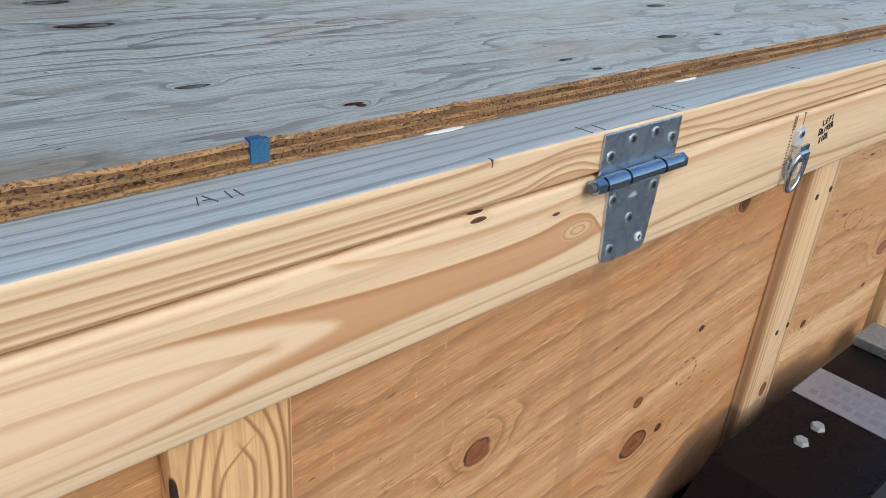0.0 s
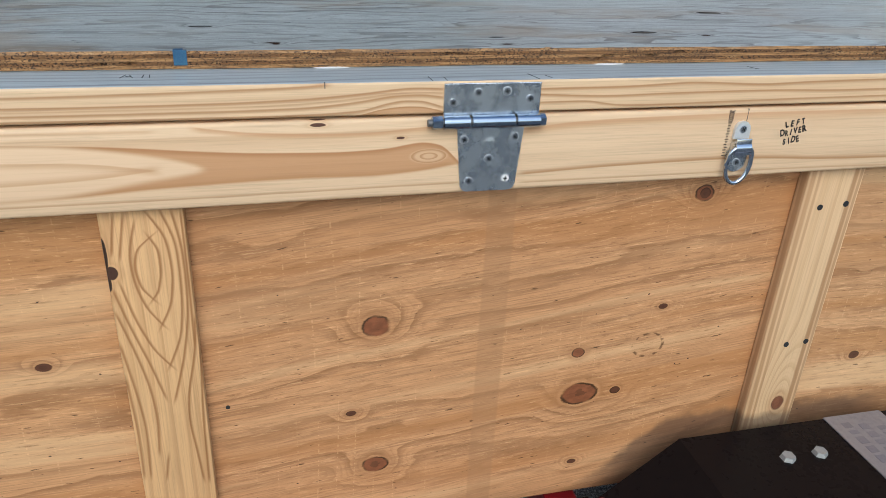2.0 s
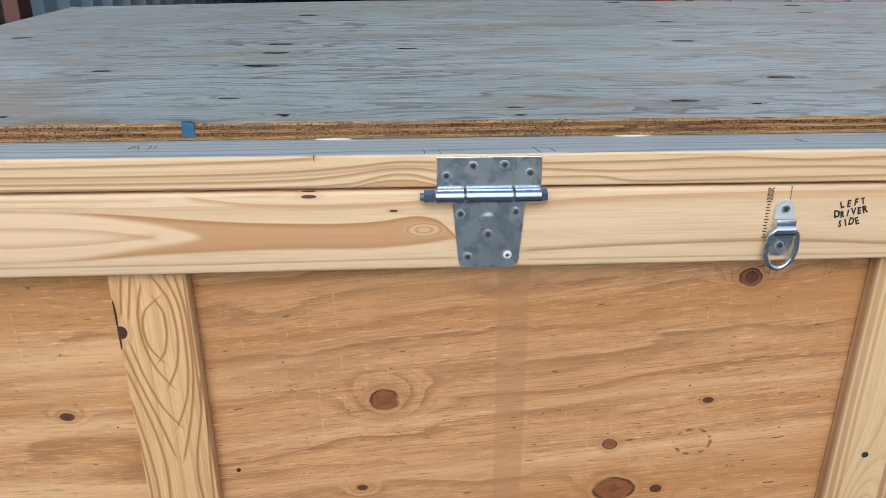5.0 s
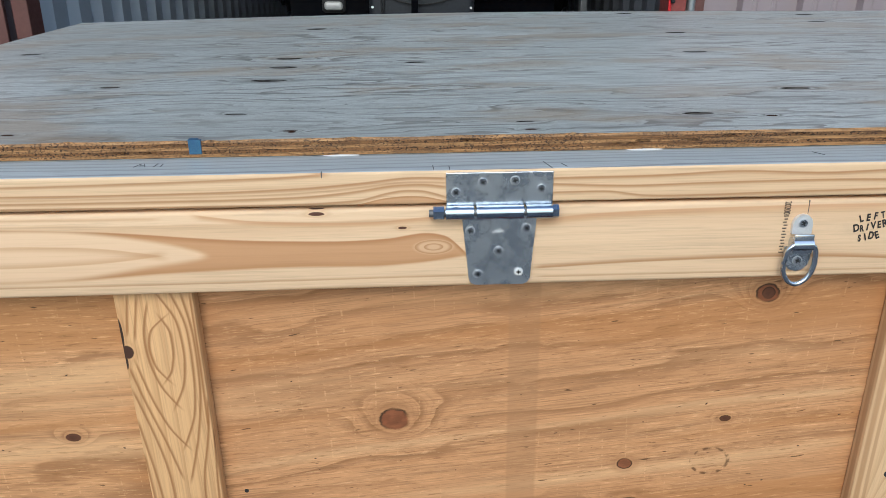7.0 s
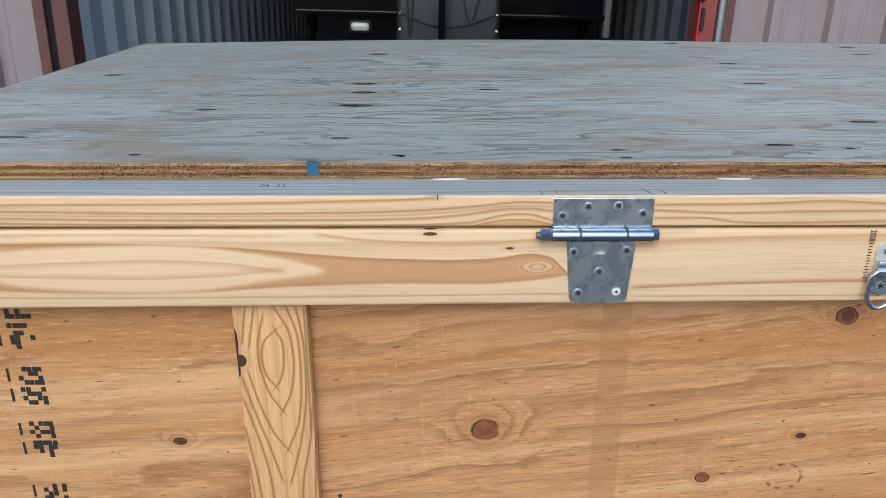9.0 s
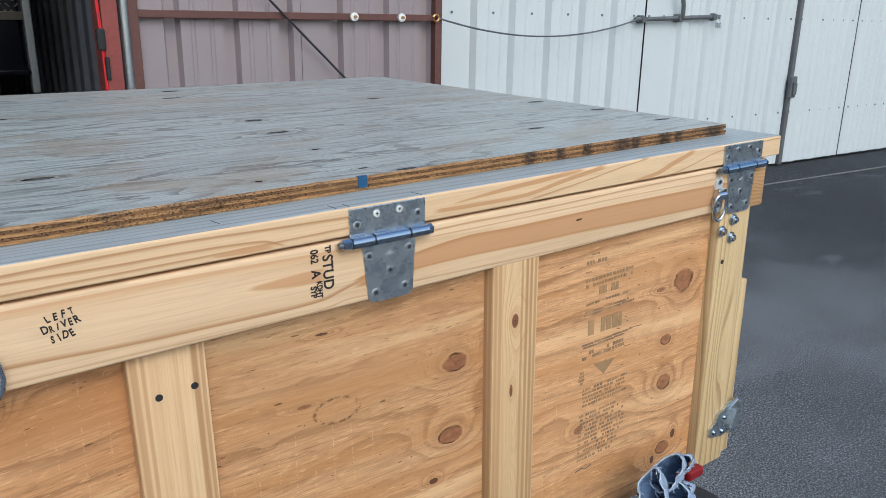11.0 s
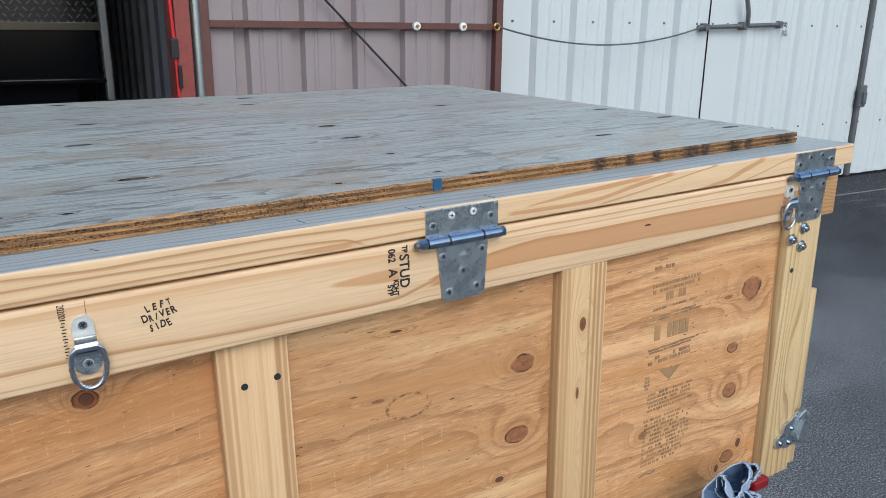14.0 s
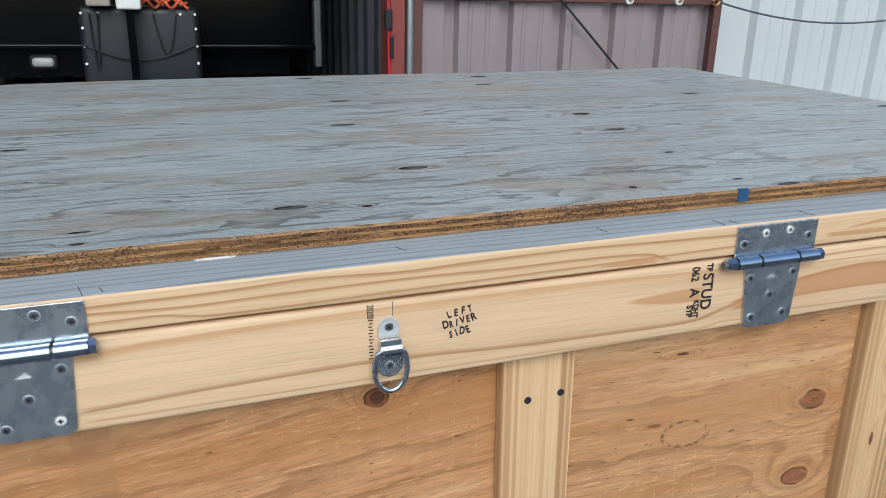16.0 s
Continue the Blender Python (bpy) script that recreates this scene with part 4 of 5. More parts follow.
for i in range(46):
    for j in range(7):
        cx, cz = -1.12 + i * 0.05 + (j % 2) * 0.025, 1.40 + j * 0.042
        q = Matrix.Translation((cx, 0.02 + (cz - 1.34) * 0.2 - 0.022, cz)) @ Matrix.Rotation(radians(45 if (i + j) % 2 else -45), 4, "Y")
        vs = bmesh.ops.create_cube(bm, size=1.0, matrix=q @ Matrix.Diagonal((0.034, 0.006, 0.010, 1)))["verts"]
tagged(part("diamond_tread", bm, rv_plate, rv), kind="stuff")
part("tread_plate", boxed(-1.16, 1.19, -0.012, 0.02, 1.345, 1.40, bevel=0.003), rv_plate, rv)
lamp = part("front_lamp", boxed(-0.74, -0.60, -0.02, 0.06, 0.865, 0.93, bevel=0.025, seg=3), lamp_white, rv, "small white oval lamp")
part("lamp_bezel", boxed(-0.76, -0.58, 0.0, 0.07, 0.845, 0.95, bevel=0.03, seg=3), rubber, lamp)
part("lower_panel", boxed(-1.0, 1.0, 0.05, 0.12, 0.80, 0.985), rv_black, rv)
bm = boxed(-0.37, 0.36, -0.48, -0.03, 0.62, 1.285, bevel=0.045, seg=4)
cover = part("tank_cover", bm, tank_plastic, rv, "dark grey plastic gas bottle cover", smooth=True)
stud_ = part("rivet", tube(bmesh.new(), (-0.345, -0.492, 1.24), (-0.345, -0.478, 1.24), 0.009, 8), white_metal, cover)
for dx, dz in ((0.0, -0.09), (0.0, -0.2), (0.0, -0.31), (0.68, 0.0), (0.68, -0.09), (0.68, -0.2), (0.68, -0.31), (0.10, 0.0), (0.59, 0.0)):
    again(stud_, dx, 0, dz)
jack = part("jack_post", boxed(-0.075, -0.03, -0.62, -0.53, 0.072, 1.36, bevel=0.006), rv_black, rv)
for x in (-1.05, 1.08):
    part("tyre", tube(bmesh.new(), (x - 0.1, 3.2, 0.411), (x + 0.1, 3.2, 0.411), 0.34, 32), rubber, rv)
    part("skirt", boxed(x - 0.09, x + 0.09, 3.0, 3.4, 0.5, 0.82), rv_black, rv)
part("control_box", boxed(-0.125, 0.02, -0.66, -0.52, 1.27, 1.46, bevel=0.012), white_metal, rv, "white control box on the jack")
part("socket_box", boxed(-0.30, -0.16, -0.60, -0.48, 1.285, 1.40, bevel=0.01), tan_plastic, rv, "tan socket box")
part("cord", wire(bmesh.new(), [(0.02 + 0.28 * k / 56, -0.50 - 0.02 * math.sin(k * 0.25), 1.300 + 0.022 * math.sin(k * 0.31)) for k in range(57)], 0.009, 6), orange_cord, rv, smooth=True)
part("cord", wire(bmesh.new(), [(0.05 + 0.24 * k / 56, -0.47 - 0.02 * math.cos(k * 0.25), 1.318 + 0.018 * math.sin(k * 0.22)) for k in range(57)], 0.010, 6), orange_cord, rv, smooth=True)
for x0, x1, dip in ((-0.25, -0.30, 0.35), (0.08, 0.22, 0.25), (-0.36, 0.33, 0.1)):
    part("cable", wire(bmesh.new(), [(x0 + (x1 - x0) * k / 12, -0.495, (1.24 if dip > 0.2 else 1.05) - dip * math.sin(k / 12 * math.pi)) for k in range(13)], 0.006, 6), rubber, rv, smooth=True)

# ---- the crate ----
crate = thing("shipping_crate", "long pine and plywood shipping crate with hinged grey-topped lid", "crate", TIP)
XL, XR = -0.90, 1.59


# upward faces take the second material, here the grey one
def slot_by_normal(ob, z=0.8):
    for p in ob.data.polygons:
        if p.normal.z > z:
            p.material_index = 1


front_rail = part("front_rail", boxed(XL, XR, 0.0, 0.038, 1.236, 1.3232, bevel=0.004, seg=3), rail_wood, crate, smooth=True)
for v in front_rail.data.vertices:
    if v.co.z < 1.26:
        v.co.z += 0.0072 * (v.co.x - 0.397)  # lower edge sloped to fit the camera's view, wider towards the drawbar end
for x0, x1 in ((XL - 0.040, XL - 0.002), (XR + 0.002, XR + 0.040)):
    o = part("side_rail", boxed(x0, x1, 0.001, 1.33, 1.237, 1.3245, bevel=0.004, seg=3), end_wood, crate, smooth=True)
part("back_rail", boxed(XL, XR, 1.292, 1.33, 1.236, 1.3245, bevel=0.004), rail_wood, crate)
BAYS = (XL, -0.32, 0.545, 1.035, XR)
for i in range(4):
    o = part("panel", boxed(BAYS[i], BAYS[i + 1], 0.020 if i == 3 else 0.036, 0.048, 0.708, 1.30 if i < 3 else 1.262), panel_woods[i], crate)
    if i == 2:
        for v in o.data.vertices:
            if v.co.x > 1.0 and v.co.y < 0.04:
                v.co.y = 0.0205
for x in (XL + 0.002, XR - 0.014):
    part("end_panel", boxed(x, x + 0.012, 0.05, 1.28, 0.708, 1.30), panel_woods[0], crate)
part("back_panel", boxed(XL, XR, 1.28, 1.292, 0.708, 1.30), panel_woods[0], crate)
part("bottom_panel", boxed(XL, XR, 0.05, 1.28, 0.70, 0.712), panel_woods[0], crate)
for x0, x1, y0, mt in ((-0.366, -0.279, 0.016, stud_woods[0]), (0.502, 0.588, 0.016, stud_woods[1]), (0.993, 1.079, 0.001, stud_woods[2])):
    part("batten", boxed(x0, x1, y0, 0.0365, 0.708, 1.262, bevel=0.003), mt, crate, smooth=True)
for x0, x1 in ((-0.908, -0.819), (1.505, 1.594)):
    part("corner_post", boxed(x0, x1, 0.0, 0.036, 0.713, 1.226 if x0 < 0 else 1.2436, bevel=0.004), post_wood, crate, "greenish pine corner post", smooth=True)
for x0, x1 in ((-0.944, -0.909), (1.596, 1.631)):
    part("corner_board", boxed(x0, x1, 0.012, 0.10, 0.713, 1.088, bevel=0.003), post_wood, crate, smooth=True)

# lid: frame of flat rails under a plywood sheet
lid_rail = part("lid_rail", boxed(-0.975, 1.664, 0.0, 0.089, 1.3268, 1.3625, bevel=0.003, seg=3), lid_rail_wood, crate, "pine lid rail, grey on its upper faces", extra=(grey_rail,))
slot_by_normal(lid_rail)
for x0, x1 in ((-0.975, -0.886), (1.575, 1.664)):
    o = part("lid_rail", boxed(x0, x1, 0.090, 1.262, 1.3265, 1.3625, bevel=0.003), lid_rail_wood, crate, extra=(grey_rail,))
    slot_by_normal(o)
o = part("lid_rail", boxed(-0.975, 1.664, 1.263, 1.345, 1.3265, 1.3625, bevel=0.003), lid_rail_wood, crate, extra=(grey_rail,))
slot_by_normal(o)

LX0, LX1, LY0, LY1 = -0.905, 1.588, 0.066, 1.312
rng = random.Random(7)


def veneer(z0, z1, rough_edge, top, seed):
    """One layer of the lid sheet, with a worn front edge."""
    bm = bmesh.new()
    n = 260
    lo, hi = [], []
    for i in range(n + 1):
        x = LX0 + (LX1 - LX0) * i / n
        wear = noise.noise(Vector((x * 9, seed, 0))) * rough_edge + noise.noise(Vector((x * 70, seed, 4))) * rough_edge * 0.6
        end = 0.004 * abs(noise.noise(Vector((seed, i, 0)))) if i in (0, n) else 0
        y = LY0 + max(0.0, wear) + (0.004 if rng.random() < 0.025 and rough_edge > 0.0012 else 0.0)
        drop = 0.0012 * max(0.0, noise.noise(Vector((x * 14, 9, seed)))) if top else 0.0
        lo.append(bm.verts.new((x + end, y, z0)))
        hi.append(bm.verts.new((x + end, y + (0.0012 if top else 0), z1 - drop)))
    rise = [0.0165 * math.exp(-((LX0 + (LX1 - LX0) * i / n - 0.0) / 0.95) ** 2) + 0.001 for i in range(n + 1)]
    back_lo = [bm.verts.new((v.co.x, LY1, z0 + r)) for v, r in zip(lo, rise)]
    back_hi = [bm.verts.new((v.co.x, LY1, z1 + r)) for v, r in zip(hi, rise)]
    for i in range(n):
        bm.faces.new((lo[i], lo[i + 1], hi[i + 1], hi[i]))
        bm.faces.new((hi[i], hi[i + 1], back_hi[i + 1], back_hi[i])).material_index = 1 if top else 0
        bm.faces.new((lo[i + 1], lo[i], back_lo[i], back_lo[i + 1]))
        bm.faces.new((back_lo[i + 1], back_lo[i], back_hi[i], back_hi[i + 1]))
    bm.faces.new((lo[n], back_lo[n], back_hi[n], hi[n]))
    bm.faces.new((back_lo[0], lo[0], hi[0], back_hi[0]))
    return bm


Z0 = 1.3632
for i, (h, mt, r) in enumerate(((0.0036, 0, 0.0012), (0.0040, 1, 0.0026), (0.0036, 0, 0.0018), (0.0042, 1, 0.0030), (0.0034, 0, 0.0016))):
    part("veneer", veneer(Z0, Z0 + h - 0.0001, r, i == 4, 3.7 * i + 1), edge_ply[mt], crate, "grey top veneer of the lid sheet" if i == 4 else "", extra=(lid_ply,))
    Z0 += h
LID_TOP = Z0
for x in (-0.269, 0.826):
    bm = boxed(x - 0.0068, x + 0.0068, LY0 - 0.0014, LY0 + 0.004, 1.367, LID_TOP + 0.0006, bevel=0.0004)
    if x < 0:
        box(bm, x - 0.0068, x + 0.003, LY0 - 0.001, LY0 + 0.006, LID_TOP + 0.0002, LID_TOP + 0.0012)
    part("tape", bm, blue_tape, crate, "torn piece of blue tape on the sheet edge")
for x, wd in ((-0.112, 0.030), (-0.697, 0.018), (0.219, 0.030), (-0.86, 0.022), (-0.80, 0.012)):
    bm = bmesh.new()
    bmesh.ops.create_icosphere(bm, subdivisions=3, radius=1.0, matrix=Matrix.Translation((x, 0.066, 1.3625)) @ Matrix.Diagonal((wd * 0.68, 0.0036, 0.0011, 1)))
    part("caulk_bead", bm, caulk, crate, "squeezed-out white caulk", smooth=True)

# pencil marks on the lid rail
for x, y0, ln, t in ((-0.012, 0.002, 0.018, 4), (0.004, 0.002, 0.014, 2), (0.108, 0.002, 0.024, 14), (0.124, 0.006, 0.012, 20), (0.755, 0.003, 0.02, 6),
                     (0.772, 0.003, 0.016, 4), (0.876, 0.003, 0.022, 10), (0.62, 0.02, 0.02, 12), (0.40, 0.03, 0.015, 30)):
    o = part("pencil_mark", boxed(-0.0004, 0.0004, 0, ln, 0, 0.0004), pencil, crate)
    o.matrix_basis = Matrix.Translation((x, y0, 1.3625)) @ Matrix.Rotation(radians(t), 4, "Z")
for x, y, ln, t in ((-0.326, 0.034, 0.018, -20), (-0.314, 0.034, 0.018, 20), (-0.305, 0.034, 0.017, -4), (-0.298, 0.034, 0.016, 3), (-0.3155, 0.039, 0.008, 86)):
    o = part("pencil_mark", boxed(-0.0004, 0.0004, 0, ln * 0.7, 0, 0.0004), pencil, crate)
    o.matrix_basis = Matrix.Translation((x, y, 1.3625)) @ Matrix.Rotation(radians(t), 4, "Z")
part("pencil_mark", boxed(-0.1262, -0.1253, -0.0004, 0.004, 1.357, 1.3628), pencil, crate)

# screws, shared by all the hardware
bm = bmesh.new()
tube(bm, (0, 0.001, 0), (0, -0.0012, 0), 0.0046, 18, 0.0040)
screw_mesh = bpy.data.meshes.new("screw")
for f in bm.faces:
    f.material_index = 0
old = set(bm.faces)
tube(bm, (0, 0.001, 0), (0, -0.00035, 0), 0.0053, 18, 0.0050)
for f in set(bm.faces) - old:
    f.material_index = 2
# near-black bars on the head put in for the cross slot's shade
for a in (45, 135):
    q = Matrix.Translation((0, -0.0013, 0)) @ Matrix.Rotation(radians(a), 4, "Y") @ Matrix.Diagonal((0.0052, 0.0006, 0.0013, 1))
    for v in bmesh.ops.create_cube(bm, size=1.0, matrix=q)["verts"]:
        for f in v.link_faces:
            f.material_index = 1
bm.to_mesh(screw_mesh)
bm.free()
screw_mesh.materials.append(screw_metal), screw_mesh.materials.append(slot_shade), screw_mesh.materials.append(screw_shade)
white_mesh = screw_mesh.copy()
white_mesh.materials[0] = white_metal


def screw(parent, x, y, z, turn=0, bright=False):
    o = new("screw", white_mesh if bright else screw_mesh)
    o.parent = parent
    o.matrix_basis = Matrix.Translation((x, y, z)) @ Matrix.Rotation(radians(turn), 4, "Y")
    return o


def round_corner(cx, cz, r, a0, a1, n=6):
    return [(cx + r * math.cos(radians(a0 + (a1 - a0) * k / n)), cz + r * math.sin(radians(a0 + (a1 - a0) * k / n))) for k in range(n + 1)]


def hinge(x, bright=()):
    """A strap hinge: square upper leaf, tapered lower leaf, three knuckles on a bolt."""
    low = [(x + 0.015, 1.322), (x + 0.0225, 1.246)] + round_corner(x + 0.0315, 1.245, 0.009, 180, 270) + round_corner(x + 0.079, 1.245, 0.009, 270, 360) + [(x + 0.094, 1.322)]
    h = part("hinge", prism(bmesh.new(), low, -0.0030, -0.0002), zinc, crate, "zinc-plated steel lid hinge with a through bolt")
    part("upper_leaf", boxed(x, x + 0.109, -0.0030, -0.0002, 1.325, 1.3605, bevel=0.0007), zinc, h)
    for a, b in ((-0.001, 0.0278), (0.0306, 0.0787), (0.0815, 0.108)):
        part("knuckle", tube(bmesh.new(), (x + a, -0.0078, 1.3195), (x + b, -0.0078, 1.3195), 0.0073, 20), zinc_bright, h, smooth=True)
    # dark shank: shade in the gaps between knuckles put into its colour
    part("bolt_shank", tube(bmesh.new(), (x - 0.018, -0.0078, 1.3195), (x + 0.11, -0.0078, 1.3195), 0.0040, 12), grey_steel, h, smooth=True)
    part("nut", tube(bmesh.new(), (x - 0.0135, -0.0078, 1.3195), (x - 0.0025, -0.0078, 1.3195), 0.0074, 6), zinc_bright, h)
    part("bolt_head", tube(bmesh.new(), (x + 0.1085, -0.0078, 1.3195), (x + 0.1145, -0.0078, 1.3195), 0.0074, 6), zinc_bright, h)
    spots = ((0.010, 1.340), (0.0375, 1.3505), (0.070, 1.3515), (0.097, 1.3425), (0.0245, 1.298), (0.083, 1.300), (0.054, 1.275), (0.0325, 1.249), (0.0755, 1.2505))
    for k, (dx, z) in enumerate(spots):
        screw(h, x + dx, -0.0030, z, 17 * k + 40 * x, k in bright)
    for k in range(3):
        part("stamp_bar", boxed(x + 0.047 + 0.003 * k, x + 0.060 - 0.002 * k, -0.0036, -0.0030, 1.2957 + 0.0019 * k, 1.2963 + 0.0019 * k), nickel, h)
    return h


for x, br in ((-0.770, (1, 2, 3)), (0.0, (8,)), (0.768, (1, 2)), (1.495, ())):
    hinge(x, br)


def d_ring(x):
    """A bent steel clip that holds a D-shaped ring on the rail."""
    c = part("ring_bracket", prism(bmesh.new(), round_corner(x, 1.298, 0.0105, 0, 180) + [(x - 0.0105, 1.287), (x + 0.0105, 1.287)], -0.0042, -0.0002), nickel, crate, "steel clip with a hanging D ring")
    part("clip_bend", tube(boxed(x - 0.0105, x + 0.0105, -0.0125, -0.0095, 1.268, 1.289, bevel=0.001), (x - 0.0105, -0.0075, 1.277), (x + 0.0105, -0.0075, 1.277), 0.0075, 16), ring_steel, c, smooth=True)
    part("clip_foot", prism(bmesh.new(), [(x + 0.0145, 1.272), (x - 0.0145, 1.272)] + round_corner(x, 1.258, 0.0135, 180, 360), -0.0040, -0.0002), zinc, c)
    screw(c, x, -0.0043, 1.299, 20)
    screw(c, x, -0.0041, 1.257, 70)
    pts = []
    for k in range(28):
        a = 2 * math.pi * k / 28
        px, pz = 0.0164 * math.cos(a), 0.0245 * math.sin(a)
        if pz > 0:
            px, pz = 0.0164 * math.copysign(abs(math.cos(a)) ** 0.55, math.cos(a)), 0.023 * abs(math.sin(a)) ** 0.75
        pts.append((x + px, -0.0095 - 0.002 * math.sin(a), 1.2555 + pz))
    part("ring", wire(bmesh.new(), pts, 0.0029, 10, closed=True), ring_steel, c, smooth=True)
    return c


for x in (0.372, -0.797, 1.4865):
    d_ring(x)


def nut_bolt(x, z):
    w = part("carriage_nut", tube(bmesh.new(), (x, 0.0, z), (x, -0.0022, z), 0.0105, 20), zinc, crate, "zinc washer with nut and bolt end")
    part("nut", tube(bmesh.new(), (x, -0.0022, z), (x, -0.0080, z), 0.0068, 6), zinc_bright, w)
    part("bolt_end", tube(bmesh.new(), (x, -0.008, z), (x, -0.0115, z), 0.0034, 12, 0.0028), screw_metal, w)


for x, z in ((-0.871, 1.219), (-0.836, 1.201), (-0.871, 1.180), (1.542, 1.223), (1.511, 1.206), (1.540, 1.190)):
    nut_bolt(x, z)

# screw holes in battens and post: near-black discs put in for their shade
for x, y, z in ((0.532, 0.016, 1.178), (0.572, 0.016, 1.181), (0.542, 0.016, 0.957), (0.575, 0.016, 0.959), (1.524, 0.0, 1.146), (-0.255, 0.036, 0.94)):
    part("screw_hole", tube(bmesh.new(), (x, y - 0.0006, z), (x, y + 0.001, z), 0.0043 if y < 0.03 else 0.0028, 14), slot_shade, crate)

# toggle latch on the corner post
base = [(1.549, 0.797), (1.549, 0.784), (1.558, 0.776), (1.572, 0.778), (1.583, 0.771), (1.602, 0.775), (1.609, 0.800), (1.616, 0.840), (1.606, 0.842), (1.590, 0.830), (1.572, 0.824), (1.565, 0.808)]
latch = part("toggle_latch", prism(bmesh.new(), [(x - 0.012, z) for x, z in base], -0.0060, -0.0002), zinc, crate, "zinc-plated toggle latch on the post")
for x, z in ((1.550, 0.788), (1.576, 0.783), (1.580, 0.812)):
    part("rivet", tube(bmesh.new(), (x, -0.006, z), (x, -0.0095, z), 0.0052, 12, 0.003), zinc_bright, latch, smooth=True)
part("latch_lever", prism(bmesh.new(), [(1.592, 0.774), (1.604, 0.777), (1.614, 0.786), (1.621, 0.802), (1.622, 0.838), (1.613, 0.842), (1.602, 0.822), (1.595, 0.796)], -0.016, 0.004), zinc, latch)
part("latch_hook", wire(bmesh.new(), [(1.592, -0.008, 0.832), (1.600, -0.010, 0.840), (1.610, -0.010, 0.845), (1.618, -0.002, 0.842)], 0.0030, 8), zinc_bright, latch, smooth=True)

# writing on the crate
UP = Matrix.Rotation(radians(90), 4, "X")
DOWN = UP @ Matrix.Rotation(radians(-90), 4, "Z")
hand = random.Random(11)
for txt, x0, z0, step in (("LEFT", 0.4345, 1.3010, 0.0074), ("DRIVER", 0.4310, 1.2900, 0.0059), ("SIDE", 0.4365, 1.2795, 0.0060)):
    for k, ch in enumerate(txt):
        writing("handwriting", ch, 0.0106 + hand.uniform(-0.0008, 0.0012), Matrix.Translation((x0 + k * step, -0.0006, z0 + k * step * 0.16 + hand.uniform(-0.0008, 0.0008)))
                @ UP @ Matrix.Rotation(radians(10 + hand.uniform(-12, 12)), 4, "Z"), crate, ink, hand.uniform(0.62, 0.85), 0.00035)
for txt, x, z, sz, st in (("STUD", 0.7375, 1.2880, 0.0190, 0.92), ("TP", 0.7385, 1.3165, 0.0105, 0.8), ("062", 0.7205, 1.3105, 0.0135, 0.85), ("A", 0.7215, 1.2885, 0.0165, 0.95),
                          ("KDHT", 0.7255, 1.2685, 0.0100, 0.78), ("SYP", 0.7175, 1.2665, 0.0110, 0.85)):
    writing("stamp", txt, sz, Matrix.Translation((x, -0.0006, z)) @ DOWN, crate, ink, st, 0.00035)
rb = random.Random(3)
for z, glyphs in ((1.196, 2), (1.118, 2), (1.040, 2), (0.945, 4)):
    for k in range(glyphs):
        for a in range(5):
            for b in range(4):
                if rb.random() < 0.56:
                    px, pz = -0.642 + a * 0.0062 + rb.uniform(-0.0006, 0.0006), z + 0.016 - k * 0.0285 - b * 0.0062
                    part("stencil_bar", boxed(px, px + 0.0056, 0.0352, 0.0364, pz - 0.0060, pz), ink, crate)
        part("stencil_bar", boxed(-0.6555, -0.6525, 0.0352, 0.0364, z - 0.004 - k * 0.0285, z + 0.014 - k * 0.0285), ink, crate)


def print_rows(x0, x1, z1, z0, tall, gap, material, wmin=0.003, wmax=0.012, lean=0.0, miss=0.15):
    """Worn rows of unreadable print between two heights, as plain bars."""
    z = z1
    while z > z0 + tall * 0.5:
        x, end = x0 + rb.uniform(0, 0.004), x1 - rb.uniform(0, 0.25) * (x1 - x0)
        while x < end:
            w2 = rb.uniform(wmin, wmax)
            if rb.random() > miss:
                rise = lean * (x - x0)
                part("print_bar", boxed(x, min(x + w2, end), 0.0193, 0.0203, z - tall + rise, z + rise), material, crate)
            x += w2 + rb.uniform(0.0012, 0.003)
        z -= tall + gap


print_rows(1.205, 1.258, 1.2165, 1.212, 0.003, 0.004, faded_ink)
print_rows(1.196, 1.256, 1.205, 1.198, 0.0065, 0.004, worn_ink, 0.003, 0.006)
print_rows(1.195, 1.212, 1.187, 1.184, 0.0022, 0.004, worn_ink, 0.006, 0.012, miss=0.0)
print_rows(1.195, 1.315, 1.174, 1.160, 0.0055, 0.004, faded_ink, 0.003, 0.007, 0.03)
print_rows(1.227, 1.284, 1.157, 1.141, 0.0140, 0.004, faded_ink, 0.003, 0.009, miss=0.2)
print_rows(1.198, 1.318, 1.132, 1.126, 0.0036, 0.002, worn_ink, 0.003, 0.006, 0.03)
print_rows(1.196, 1.316, 1.119, 1.108, 0.0034, 0.0018, worn_ink, 0.020, 0.06, 0.03, miss=0.1)
print_rows(1.208, 1.300, 1.101, 1.074, 0.0265, 0.004, faded_ink, 0.004, 0.014, miss=0.2)
print_rows(1.196, 1.319, 1.061, 1.052, 0.0032, 0.0018, worn_ink, 0.020, 0.05, 0.03, miss=0.1)
print_rows(1.197, 1.300, 1.046, 1.032, 0.0060, 0.0022, worn_ink, 0.004, 0.012, 0.03, miss=0.25)
part("print_mark", prism(bmesh.new(), [(1.225, 1.0195), (1.277, 1.0175), (1.251, 0.9945)], 0.0193, 0.0203), faded_ink, crate, "faded triangular printed mark")
print_rows(1.193, 1.207, 1.012, 0.984, 0.0050, 0.0016, worn_ink, 0.004, 0.008, miss=0.1)
print_rows(1.203, 1.321, 0.978, 0.944, 0.0044, 0.0030, worn_ink, 0.0025, 0.006, 0.02, miss=0.12)
